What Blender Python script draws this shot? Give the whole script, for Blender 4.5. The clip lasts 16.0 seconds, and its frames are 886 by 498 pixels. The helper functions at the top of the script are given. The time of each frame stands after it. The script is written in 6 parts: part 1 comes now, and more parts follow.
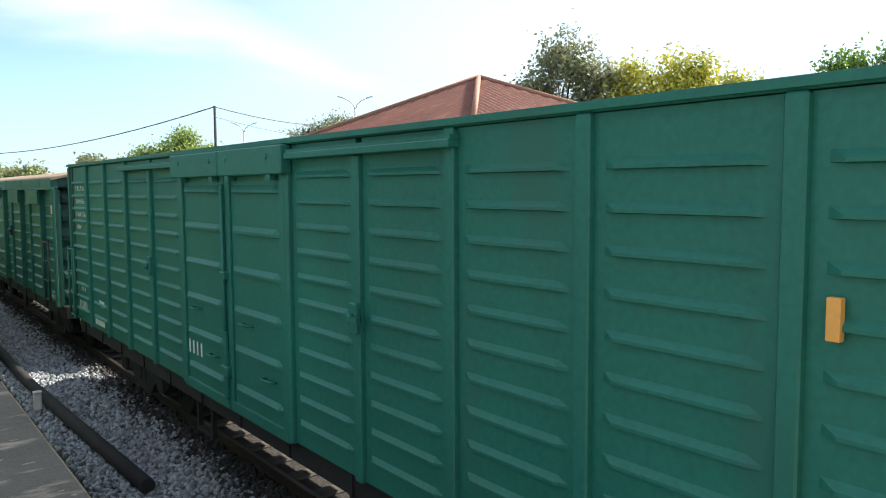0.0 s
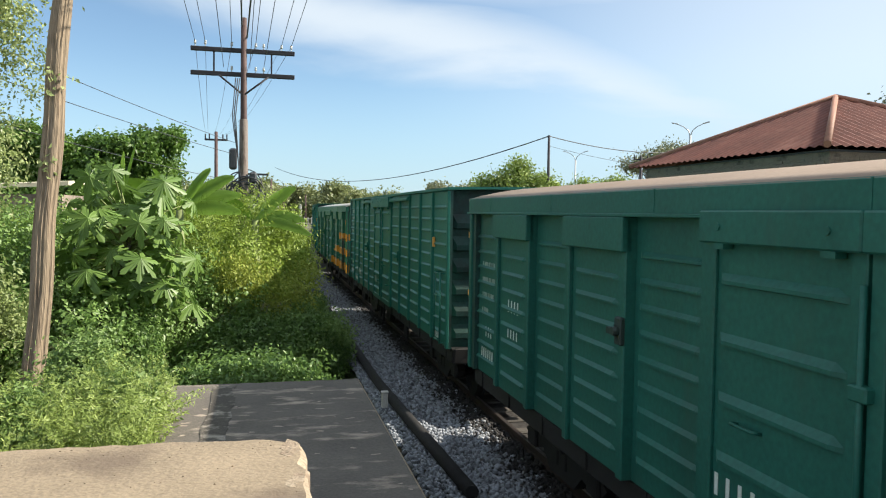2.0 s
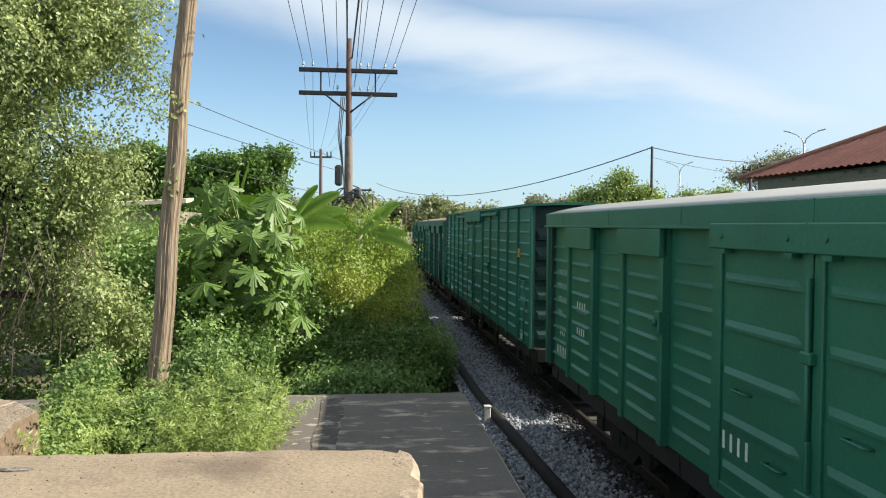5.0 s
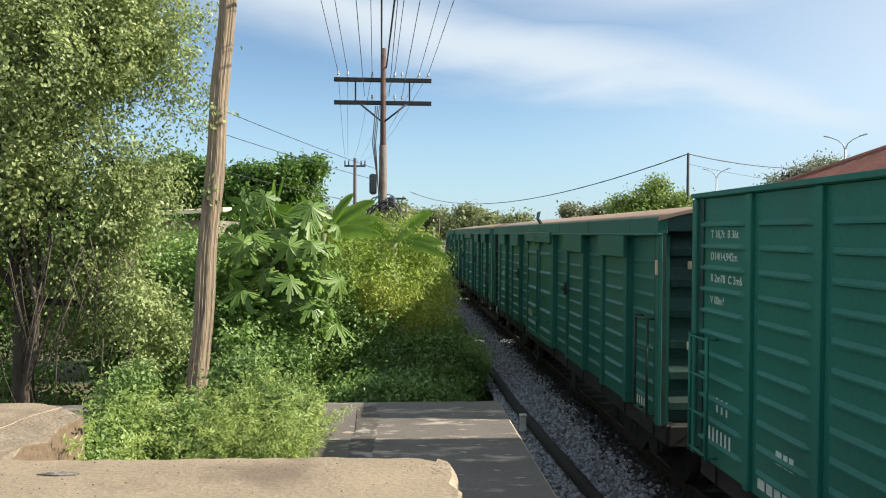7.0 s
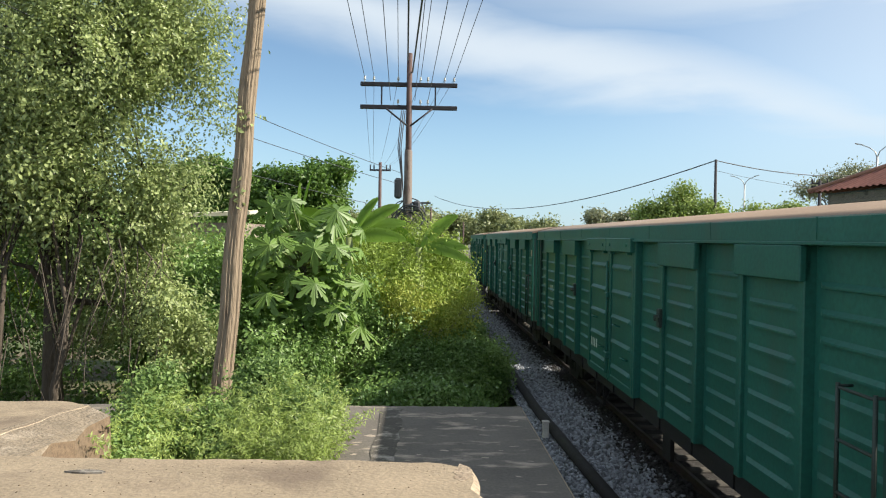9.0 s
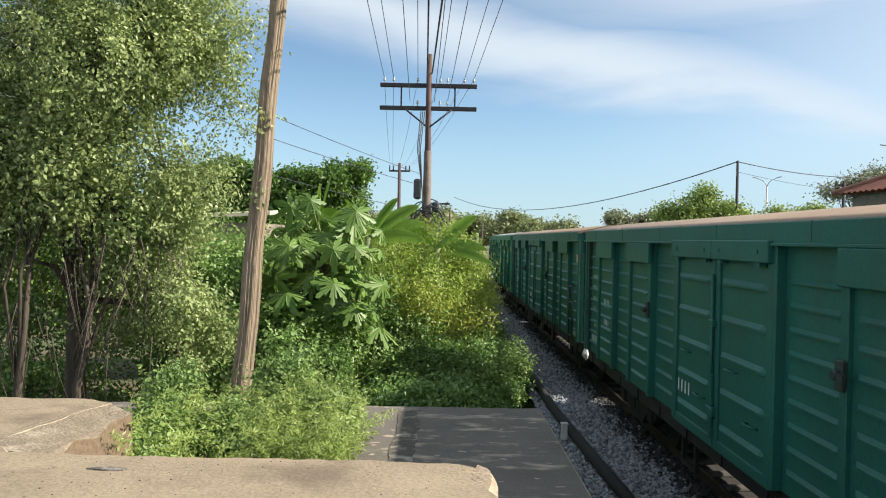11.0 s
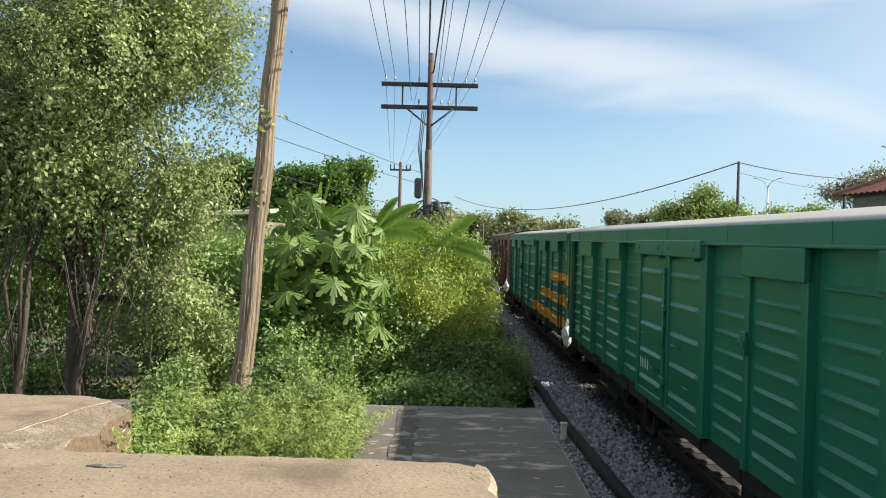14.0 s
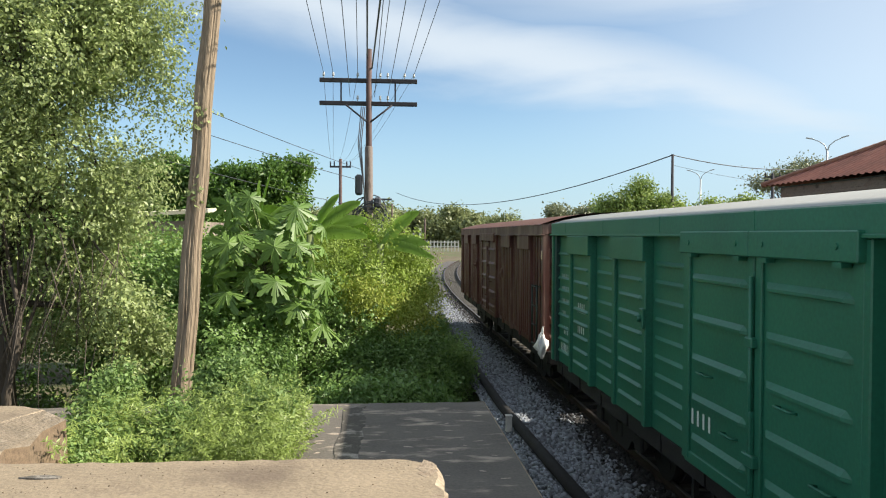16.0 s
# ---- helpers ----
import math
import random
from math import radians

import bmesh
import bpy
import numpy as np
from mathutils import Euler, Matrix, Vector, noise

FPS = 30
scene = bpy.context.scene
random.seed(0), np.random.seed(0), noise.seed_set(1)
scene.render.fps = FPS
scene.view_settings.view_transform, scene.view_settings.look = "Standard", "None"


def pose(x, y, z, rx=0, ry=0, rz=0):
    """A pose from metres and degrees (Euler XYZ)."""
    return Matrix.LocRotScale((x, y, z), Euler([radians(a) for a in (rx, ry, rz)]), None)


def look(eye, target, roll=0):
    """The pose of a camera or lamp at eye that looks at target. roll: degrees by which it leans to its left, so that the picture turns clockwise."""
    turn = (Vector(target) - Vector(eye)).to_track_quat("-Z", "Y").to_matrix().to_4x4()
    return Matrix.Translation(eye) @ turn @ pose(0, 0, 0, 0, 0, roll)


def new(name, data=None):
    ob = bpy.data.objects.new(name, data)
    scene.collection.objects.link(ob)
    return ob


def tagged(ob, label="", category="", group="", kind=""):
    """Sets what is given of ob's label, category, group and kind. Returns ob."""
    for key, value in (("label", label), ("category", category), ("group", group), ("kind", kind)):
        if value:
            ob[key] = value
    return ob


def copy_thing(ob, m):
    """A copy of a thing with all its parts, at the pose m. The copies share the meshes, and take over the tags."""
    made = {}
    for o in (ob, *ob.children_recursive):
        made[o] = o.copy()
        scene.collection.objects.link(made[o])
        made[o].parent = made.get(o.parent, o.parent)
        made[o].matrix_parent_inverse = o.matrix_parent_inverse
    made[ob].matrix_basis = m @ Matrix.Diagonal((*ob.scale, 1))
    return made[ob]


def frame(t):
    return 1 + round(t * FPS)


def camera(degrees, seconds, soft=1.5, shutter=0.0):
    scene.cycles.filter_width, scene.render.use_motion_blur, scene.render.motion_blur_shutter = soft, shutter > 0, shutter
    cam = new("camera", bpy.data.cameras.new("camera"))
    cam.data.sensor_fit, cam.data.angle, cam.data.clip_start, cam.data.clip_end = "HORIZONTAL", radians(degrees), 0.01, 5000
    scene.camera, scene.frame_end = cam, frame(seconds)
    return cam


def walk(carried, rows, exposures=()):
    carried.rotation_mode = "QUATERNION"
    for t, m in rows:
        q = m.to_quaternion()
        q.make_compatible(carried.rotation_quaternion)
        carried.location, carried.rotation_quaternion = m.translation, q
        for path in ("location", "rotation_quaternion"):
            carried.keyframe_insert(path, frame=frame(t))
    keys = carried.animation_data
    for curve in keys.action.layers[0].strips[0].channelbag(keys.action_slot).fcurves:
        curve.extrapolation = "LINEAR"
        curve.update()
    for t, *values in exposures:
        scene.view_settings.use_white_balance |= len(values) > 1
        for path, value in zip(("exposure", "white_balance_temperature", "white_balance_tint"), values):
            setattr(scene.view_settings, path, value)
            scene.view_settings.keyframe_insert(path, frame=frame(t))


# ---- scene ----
cam = camera(60.21, 16.0, soft=1.1)
PATH = [
    (0.0, pose(0.120, 0, 3.16, 85.36, 0.34, -37.47)),
    (0.5, pose(0.120, 0, 3.16, 86.81, 0.25, -26.23)),
    (1.0, pose(0.120, 0, 3.16, 87.18, -0.43, -19.06)),
    (1.5, pose(0.112, 0, 3.16, 87.23, -0.59, -15.53)),
    (2.0, pose(0.098, 0, 3.16, 87.30, -0.83, -13.29)),
    (2.5, pose(0.088, 0, 3.16, 87.32, -0.89, -11.39)),
    (3.0, pose(0.079, 0, 3.16, 87.36, -0.91, -9.84)),
    (3.5, pose(0.068, 0, 3.16, 87.46, -0.91, -8.50)),
    (4.0, pose(0.056, 0, 3.16, 87.72, -0.78, -7.48)),
    (6.5, pose(0.000, 0, 3.16, 88.76, -0.25, -4.06)),
    (7.0, pose(0.000, 0, 3.16, 88.85, -0.31, -3.45)),
    (7.5, pose(0.000, 0, 3.16, 88.92, -0.54, -3.00)),
    (8.0, pose(0.000, 0, 3.16, 88.99, -0.65, -2.61)),
    (8.5, pose(0.000, 0, 3.16, 89.14, -0.82, -2.07)),
    (9.0, pose(0.000, 0, 3.16, 89.18, -0.90, -1.63)),
    (9.5, pose(0.000, 0, 3.16, 89.17, -0.98, -1.10)),
    (12.0, pose(0.000, 0, 3.16, 89.25, -1.13, -0.10)),
    (12.5, pose(0.000, 0, 3.16, 89.20, -1.20, -0.14)),
    (13.0, pose(0.000, 0, 3.16, 89.16, -1.40, -0.18)),
    (13.5, pose(0.000, 0, 3.16, 89.17, -1.46, -0.18)),
    (14.0, pose(0.000, 0, 3.16, 89.16, -1.42, -0.17)),
    (14.5, pose(0.000, 0, 3.16, 89.12, -1.40, -0.17)),
    (15.0, pose(0.000, 0, 3.16, 89.05, -1.19, -0.22)),
    (15.5, pose(0.000, 0, 3.16, 89.00, -1.14, -0.76)),
    (16.0, pose(0.000, 0, 3.16, 88.92, -0.28, -4.51)),
]
walk(cam, PATH, exposures=((0.0, 1.35), (0.2, 0.85), (0.4, 0.4), (1.0, 0.7), (2.0, 0.9), (4.0, 0.9), (6.5, 0.82), (16.0, 0.82)))

# ---------------------------------------------------------------- light
SUN_TO = Vector((1.0, -0.08, 0.687)).normalized()
SUN_EL, SUN_AZ = math.asin(SUN_TO.z), math.atan2(SUN_TO.x, SUN_TO.y)


def build_world():
    w = bpy.data.worlds.new("sky")
    scene.world = w
    w.use_nodes = True
    nt = w.node_tree
    nt.nodes.clear()
    n = nt.nodes.new
    sky = n("ShaderNodeTexSky")
    sky.sky_type, sky.sun_disc = "NISHITA", False
    sky.sun_elevation, sky.sun_rotation = SUN_EL, SUN_AZ
    sky.air_density, sky.dust_density, sky.ozone_density = 0.85, 0.1, 1.1
    tc = n("ShaderNodeTexCoord")
    sep = n("ShaderNodeSeparateXYZ")
    nt.links.new(tc.outputs["Generated"], sep.inputs[0])

    def calc(op, a, v=0.0, clamp=False):
        k = n("ShaderNodeMath")
        k.operation, k.use_clamp = op, clamp
        for sock, val in ((k.inputs[0], a), (k.inputs[1], v)):
            if isinstance(val, (int, float)):
                sock.default_value = val
            else:
                nt.links.new(val, sock)
        return k.outputs[0]

    def ease(val, lo, hi, to):
        k = n("ShaderNodeMapRange")
        k.interpolation_type = "SMOOTHSTEP"
        k.inputs["From Min"].default_value, k.inputs["From Max"].default_value, k.inputs["To Max"].default_value = lo, hi, to
        nt.links.new(val, k.inputs["Value"])
        return k.outputs[0]

    # a long streak of thin cloud that climbs to the left, with a white veil above it and to the east
    dot = n("ShaderNodeVectorMath"); dot.operation = "DOT_PRODUCT"
    dot.inputs[1].default_value = (0.227, -0.266, 0.937)
    nt.links.new(tc.outputs["Generated"], dot.inputs[0])
    mp = n("ShaderNodeMapping")
    mp.inputs["Rotation"].default_value = (0, radians(14), 0)
    mp.inputs["Scale"].default_value = (1.6, 1.6, 7.0)
    nt.links.new(tc.outputs["Generated"], mp.inputs[0])
    no = n("ShaderNodeTexNoise")
    no.inputs["Scale"].default_value, no.inputs["Detail"].default_value = 1.5, 7.0
    no.inputs["Roughness"].default_value, no.inputs["Distortion"].default_value = 0.5, 0.4
    nt.links.new(mp.outputs[0], no.inputs["Vector"])
    d = calc("MULTIPLY_ADD", no.outputs["Fac"], 0.16)
    d.node.inputs[2].default_value = -0.08
    d = calc("ADD", d, dot.outputs["Value"])
    streak = ease(calc("ABSOLUTE", d), 0.08, 0.0, 0.8)
    streak = calc("MULTIPLY", streak, ease(no.outputs["Fac"], 0.12, 0.5, 1.0))
    veil = calc("MULTIPLY", ease(d, -0.02, 0.22, 0.8), ease(no.outputs["Fac"], 0.2, 0.62, 1.0))
    east = ease(sep.outputs["X"], 0.1, 0.75, 0.7)
    fa = calc("MAXIMUM", streak, veil)
    fa = calc("MAXIMUM", fa, east)
    sk = n("ShaderNodeBackground"); sk.inputs["Strength"].default_value = 0.09
    cl = n("ShaderNodeBackground"); cl.inputs["Strength"].default_value = 0.56
    cl.inputs["Color"].default_value = (0.86, 0.94, 1.0, 1)
    cy = n("ShaderNodeVectorMath"); cy.operation = "MULTIPLY"
    cy.inputs[1].default_value = (0.92, 1.0, 1.0)
    nt.links.new(sky.outputs[0], cy.inputs[0])
    nt.links.new(cy.outputs[0], sk.inputs["Color"])
    ms = n("ShaderNodeMixShader")
    nt.links.new(fa, ms.inputs[0])
    nt.links.new(sk.outputs[0], ms.inputs[1])
    nt.links.new(cl.outputs[0], ms.inputs[2])
    # pale blue haze low over the horizon
    hz = n("ShaderNodeBackground"); hz.inputs["Strength"].default_value = 0.47
    hz.inputs["Color"].default_value = (0.52, 0.77, 1.0, 1)
    mh = n("ShaderNodeMixShader")
    nt.links.new(ease(sep.outputs["Z"], 0.2, 0.0, 0.7), mh.inputs[0])
    nt.links.new(ms.outputs[0], mh.inputs[1])
    nt.links.new(hz.outputs[0], mh.inputs[2])
    out = n("ShaderNodeOutputWorld")
    nt.links.new(mh.outputs[0], out.inputs[0])


build_world()
sun = new("sun", bpy.data.lights.new("sun", "SUN"))
sun.data.energy, sun.data.angle, sun.data.color = 5.0, radians(0.6), (1.0, 0.92, 0.78)
sun.matrix_world = look(SUN_TO * 60, (0, 0, 0))


# ---------------------------------------------------------------- materials
def mat(name, color, rough=0.6, metal=0.0, var=0.25, scale=3.0, fine=40.0, bump=0.15, dirt=None, dirt_amt=0.0, dirt_scale=1.2, streak=1.0, island=0.0, coords="Object", spec=0.5, squash=None):
    """Principled surface with broad stains, fine grain, optional second colour in patches and fine relief."""
    m = bpy.data.materials.new(name)
    m.use_nodes = True
    nt = m.node_tree
    n, L = nt.nodes.new, nt.links.new
    b = nt.nodes["Principled BSDF"]
    b.inputs["Roughness"].default_value, b.inputs["Metallic"].default_value = rough, metal
    b.inputs["Specular IOR Level"].default_value = spec
    tc = n("ShaderNodeTexCoord")
    mp = n("ShaderNodeMapping")
    mp.inputs["Scale"].default_value = (1, 1, 1 / streak)
    L(tc.outputs[coords], mp.inputs[0])
    n1, n2 = n("ShaderNodeTexNoise"), n("ShaderNodeTexNoise")
    n1.inputs["Scale"].default_value, n1.inputs["Detail"].default_value = scale, 5
    n2.inputs["Scale"].default_value, n2.inputs["Detail"].default_value = fine, 3
    L(mp.outputs[0], n1.inputs["Vector"])
    L(mp.outputs[0] if streak > 5 else tc.outputs[coords], n2.inputs["Vector"])
    add = n("ShaderNodeMath"); add.operation = "ADD"
    L(n1.outputs["Fac"], add.inputs[0])
    L(n2.outputs["Fac"], add.inputs[1])
    mr = n("ShaderNodeMapRange")
    mr.inputs["From Min"].default_value, mr.inputs["From Max"].default_value = 0.6, 1.4
    mr.inputs["To Min"].default_value, mr.inputs["To Max"].default_value = 1 - var, 1 + var
    L(add.outputs[0], mr.inputs["Value"])
    val = mr.outputs[0]
    if island:
        geo = n("ShaderNodeNewGeometry")
        im = n("ShaderNodeMapRange")
        im.inputs["To Min"].default_value, im.inputs["To Max"].default_value = 1 - island, 1 + island
        L(geo.outputs["Random Per Island"], im.inputs["Value"])
        mu = n("ShaderNodeMath"); mu.operation = "MULTIPLY"
        L(val, mu.inputs[0])
        L(im.outputs[0], mu.inputs[1])
        val = mu.outputs[0]
    sc = n("ShaderNodeVectorMath"); sc.operation = "SCALE"
    sc.inputs[0].default_value = color
    L(val, sc.inputs["Scale"])
    col = sc.outputs[0]
    if dirt:
        n3 = n("ShaderNodeTexNoise")
        n3.inputs["Scale"].default_value, n3.inputs["Detail"].default_value, n3.inputs["Roughness"].default_value = dirt_scale, 8, 0.65
        if squash:
            mq = n("ShaderNodeMapping")
            mq.inputs["Scale"].default_value = squash
            L(tc.outputs[coords], mq.inputs[0])
            L(mq.outputs[0], n3.inputs["Vector"])
        else:
            L(mp.outputs[0], n3.inputs["Vector"])
        dr = n("ShaderNodeMapRange")
        dr.inputs["From Min"].default_value, dr.inputs["From Max"].default_value = 0.62 - 0.3 * dirt_amt, 0.70 - 0.1 * dirt_amt
        L(n3.outputs["Fac"], dr.inputs["Value"])
        mix = n("ShaderNodeMix"); mix.data_type = "RGBA"
        L(dr.outputs[0], mix.inputs[0])
        L(col, mix.inputs[6])
        mix.inputs[7].default_value = (*dirt, 1)
        col = mix.outputs[2]
    L(col, b.inputs["Base Color"])
    if bump:
        bp = n("ShaderNodeBump")
        bp.inputs["Strength"].default_value, bp.inputs["Distance"].default_value = bump, 0.02
        L(add.outputs[0], bp.inputs["Height"])
        L(bp.outputs[0], b.inputs["Normal"])
    return m


def stripe_paint(name, green, orange):
    """Green paint with three stepped orange bands, set out along the wagon from one end."""
    m = mat(name, green, rough=0.45, var=0.22, scale=1.2, fine=30, bump=0.05)
    nt = m.node_tree
    n, L = nt.nodes.new, nt.links.new
    b = nt.nodes["Principled BSDF"]
    base = b.inputs["Base Color"].links[0].from_socket
    tc = n("ShaderNodeTexCoord")
    sep = n("ShaderNodeSeparateXYZ")
    L(tc.outputs["Object"], sep.inputs[0])

    def math_node(op, a, v):
        k = n("ShaderNodeMath"); k.operation = op
        L(a, k.inputs[0])
        if isinstance(v, (int, float)):
            k.inputs[1].default_value = v
        else:
            L(v, k.inputs[1])
        return k.outputs[0]

    total = None
    for z0, z1, y1 in ((2.15, 2.39, -4.14), (1.63, 1.87, -2.7), (1.08, 1.36, -1.35)):
        # slanted front edge: the band ends further on at its top
        slope = math_node("MULTIPLY", sep.outputs["Z"], -0.8)
        lim = math_node("ADD", slope, y1 + 0.8 * z1)
        lim2 = math_node("SUBTRACT", lim, sep.outputs["Y"])
        inside = math_node("GREATER_THAN", lim2, 0.0)
        inside = math_node("MULTIPLY", inside, math_node("GREATER_THAN", sep.outputs["Z"], z0))
        inside = math_node("MULTIPLY", inside, math_node("LESS_THAN", sep.outputs["Z"], z1))
        total = inside if total is None else math_node("ADD", total, inside)
    mix = n("ShaderNodeMix"); mix.data_type = "RGBA"
    L(total, mix.inputs[0])
    L(base, mix.inputs[6])
    mix.inputs[7].default_value = (*orange, 1)
    L(mix.outputs[2], b.inputs["Base Color"])
    return m


def leaf_mat(name, dark, light, yellow=None, yshare=0.0, rough=0.42):
    """Leaf: colour from leaf to leaf and in broad patches, some light passing through."""
    m = bpy.data.materials.new(name)
    m.use_nodes = True
    nt = m.node_tree
    n, L = nt.nodes.new, nt.links.new
    nt.nodes.clear()
    geo = n("ShaderNodeNewGeometry")
    no = n("ShaderNodeTexNoise")
    no.inputs["Scale"].default_value, no.inputs["Detail"].default_value = 0.9, 3
    L(geo.outputs["Position"], no.inputs["Vector"])
    ad = n("ShaderNodeMath"); ad.operation = "MULTIPLY_ADD"; ad.inputs[1].default_value = 0.55
    L(geo.outputs["Random Per Island"], ad.inputs[0])
    sb = n("ShaderNodeMapRange")
    sb.inputs["From Min"].default_value, sb.inputs["From Max"].default_value = 0.35, 0.65
    sb.inputs["To Max"].default_value = 0.45
    L(no.outputs["Fac"], sb.inputs["Value"])
    L(sb.outputs[0], ad.inputs[2])
    rp = n("ShaderNodeValToRGB")
    rp.color_ramp.elements[0].color = (*dark, 1)
    rp.color_ramp.elements[1].color = (*light, 1)
    if yellow:
        e = rp.color_ramp.elements.new(1 - yshare)
        e.color = (*light, 1)
        rp.color_ramp.elements[-1].color = (*yellow, 1)
    L(ad.outputs[0], rp.inputs[0])
    pr = n("ShaderNodeBsdfPrincipled")
    pr.inputs["Roughness"].default_value = rough
    pr.inputs["Specular IOR Level"].default_value = 0.5
    L(rp.outputs[0], pr.inputs["Base Color"])
    tr = n("ShaderNodeBsdfTranslucent")
    L(rp.outputs[0], tr.inputs[0])
    ms = n("ShaderNodeMixShader"); ms.inputs[0].default_value = 0.36
    L(pr.outputs[0], ms.inputs[1])
    L(tr.outputs[0], ms.inputs[2])
    out = n("ShaderNodeOutputMaterial")
    L(ms.outputs[0], out.inputs[0])
    return m


M_GREEN = mat("green_paint", (0.017, 0.142, 0.104), spec=0.35, rough=0.5, var=0.2, scale=1.1, fine=25, bump=0.05, dirt=(0.026, 0.125, 0.092), dirt_amt=0.2, dirt_scale=1.6, streak=3)
M_DARK = mat("dark_green_paint", (0.016, 0.112, 0.084), spec=0.35, rough=0.5, var=0.25, scale=1.1, fine=25, bump=0.06, dirt=(0.026, 0.098, 0.073), dirt_amt=0.3, dirt_scale=1.6, streak=3)
# wagon-end green darkened for the shade in the gaps, plus grimy patches
M_END = mat("shaded_grimy_green", (0.014, 0.062, 0.050), rough=0.6, var=0.35, scale=1.5, fine=25, bump=0.08, dirt=(0.014, 0.028, 0.024), dirt_amt=0.5, dirt_scale=2)
M_BRIGHT = mat("fresh_green_paint", (0.012, 0.15, 0.085), spec=0.5, rough=0.38, var=0.15, scale=1.0, fine=25, bump=0.04, dirt=(0.03, 0.13, 0.085), dirt_amt=0.2, dirt_scale=1.4, streak=3)
M_STRIPE = stripe_paint("striped_paint", (0.018, 0.135, 0.080), (0.62, 0.27, 0.025))
M_BROWN = mat("oxide_brown_paint", (0.10, 0.032, 0.024), rough=0.6, var=0.35, scale=1.2, fine=25, bump=0.08, dirt=(0.20, 0.12, 0.09), dirt_amt=0.45, dirt_scale=2.2, streak=6)
M_ROOF_BROWN = mat("dusty_brown_roof", (0.31, 0.225, 0.165), rough=0.85, var=0.2, scale=1.0, fine=30, bump=0.05)
M_ROOF_GREY = mat("pale_grey_roof", (0.36, 0.36, 0.34), rough=0.8, var=0.15, scale=1.0, fine=30, bump=0.05)
M_ROOF_RUST = mat("oxide_roof", (0.13, 0.055, 0.04), rough=0.8, var=0.3, scale=1.0, fine=30, bump=0.05)
M_UNDER = mat("sooty_steel", (0.011, 0.010, 0.009), rough=0.75, var=0.4, scale=4, fine=60, bump=0.2)
M_TREAD = mat("worn_steel", (0.16, 0.14, 0.13), rough=0.5, metal=0.9, var=0.2, scale=4, fine=60, bump=0.05)
M_HANDLE = mat("dark_iron", (0.02, 0.035, 0.028), rough=0.6, var=0.3, scale=8, fine=60)
M_TAG_O = mat("orange_reflector", (0.75, 0.36, 0.08), rough=0.4, var=0.1, bump=0)
M_TAG_P = mat("pale_reflector", (0.70, 0.52, 0.36), rough=0.4, var=0.1, bump=0)
M_LETTER = mat("white_lettering", (0.62, 0.68, 0.62), rough=0.6, var=0.15, scale=9, fine=60, bump=0)
M_LETTER_DIM = mat("worn_lettering", (0.24, 0.32, 0.28), rough=0.6, var=0.2, scale=9, fine=60, bump=0)
M_BAG = mat("white_plastic_bag", (0.75, 0.74, 0.72), rough=0.35, var=0.1, scale=8, fine=30, bump=0.3)
M_CONC = mat("worn_concrete", (0.27, 0.212, 0.145), rough=0.9, var=0.3, scale=1.6, fine=45, bump=0.35, dirt=(0.16, 0.12, 0.085), dirt_amt=0.3, dirt_scale=1.3)
M_CONC_EDGE = mat("chipped_concrete", (0.36, 0.29, 0.21), rough=0.9, var=0.3, scale=5, fine=45, bump=0.6, dirt=(0.22, 0.16, 0.11), dirt_amt=0.5, dirt_scale=6)
M_PLAT = mat("platform_screed", (0.128, 0.113, 0.097), rough=0.9, var=0.28, scale=2.0, fine=45, bump=0.3, dirt=(0.42, 0.35, 0.28), dirt_amt=0.22, dirt_scale=2.4, squash=(0.55, 1.5, 1.0))
M_BROKEN = mat("broken_concrete", (0.20, 0.16, 0.115), rough=0.95, var=0.35, scale=5, fine=40, bump=0.8, dirt=(0.36, 0.30, 0.23), dirt_amt=0.25, dirt_scale=4)
M_GRIT = mat("brown_grit", (0.12, 0.085, 0.055), rough=0.95, var=0.4, scale=30, fine=90, bump=0.1, island=0.5)
M_FLAKE = mat("pale_flake", (0.36, 0.30, 0.245), rough=0.95, var=0.3, scale=12, fine=60, bump=0.3)
M_PATCH = mat("grey_patch_mortar", (0.085, 0.075, 0.063), rough=0.95, var=0.35, scale=6, fine=60, bump=0.4, dirt=(0.42, 0.38, 0.33), dirt_amt=0.35, dirt_scale=3.5)
M_BEAM = mat("tarred_beam", (0.016, 0.015, 0.015), rough=0.85, var=0.4, scale=4, fine=50, bump=0.3)
M_POSTW = mat("white_post", (0.55, 0.53, 0.50), rough=0.8, var=0.2, scale=8, fine=60)
M_GROUND = mat("earth", (0.13, 0.10, 0.065), rough=1.0, var=0.35, scale=0.7, fine=14, bump=0.5, dirt=(0.07, 0.10, 0.03), dirt_amt=0.6, dirt_scale=0.35)
M_BALLAST = mat("ballast_bed", (0.09, 0.082, 0.078), rough=0.95, var=0.5, scale=8, fine=22, bump=1.0)
# near-black bed and stone colours that paint in the shade under the train
M_BED_SHADE = mat("shaded_bed", (0.03, 0.027, 0.025), rough=0.9, var=0.5, scale=8, fine=22, bump=1.0)
M_STONE = mat("ballast_stone", (0.225, 0.24, 0.265), rough=0.9, var=0.2, scale=10, fine=60, bump=0.2, island=0.55)
M_STONE_DARK = mat("shaded_stone", (0.032, 0.030, 0.030), rough=0.9, var=0.3, scale=10, fine=60, bump=0.2, island=0.5)
M_SLEEPER = mat("concrete_sleeper", (0.08, 0.072, 0.062), rough=0.9, var=0.2, scale=4, fine=40)
M_RAIL = mat("rusty_rail", (0.045, 0.030, 0.024), rough=0.7, metal=0.3, var=0.3, scale=5, fine=50)
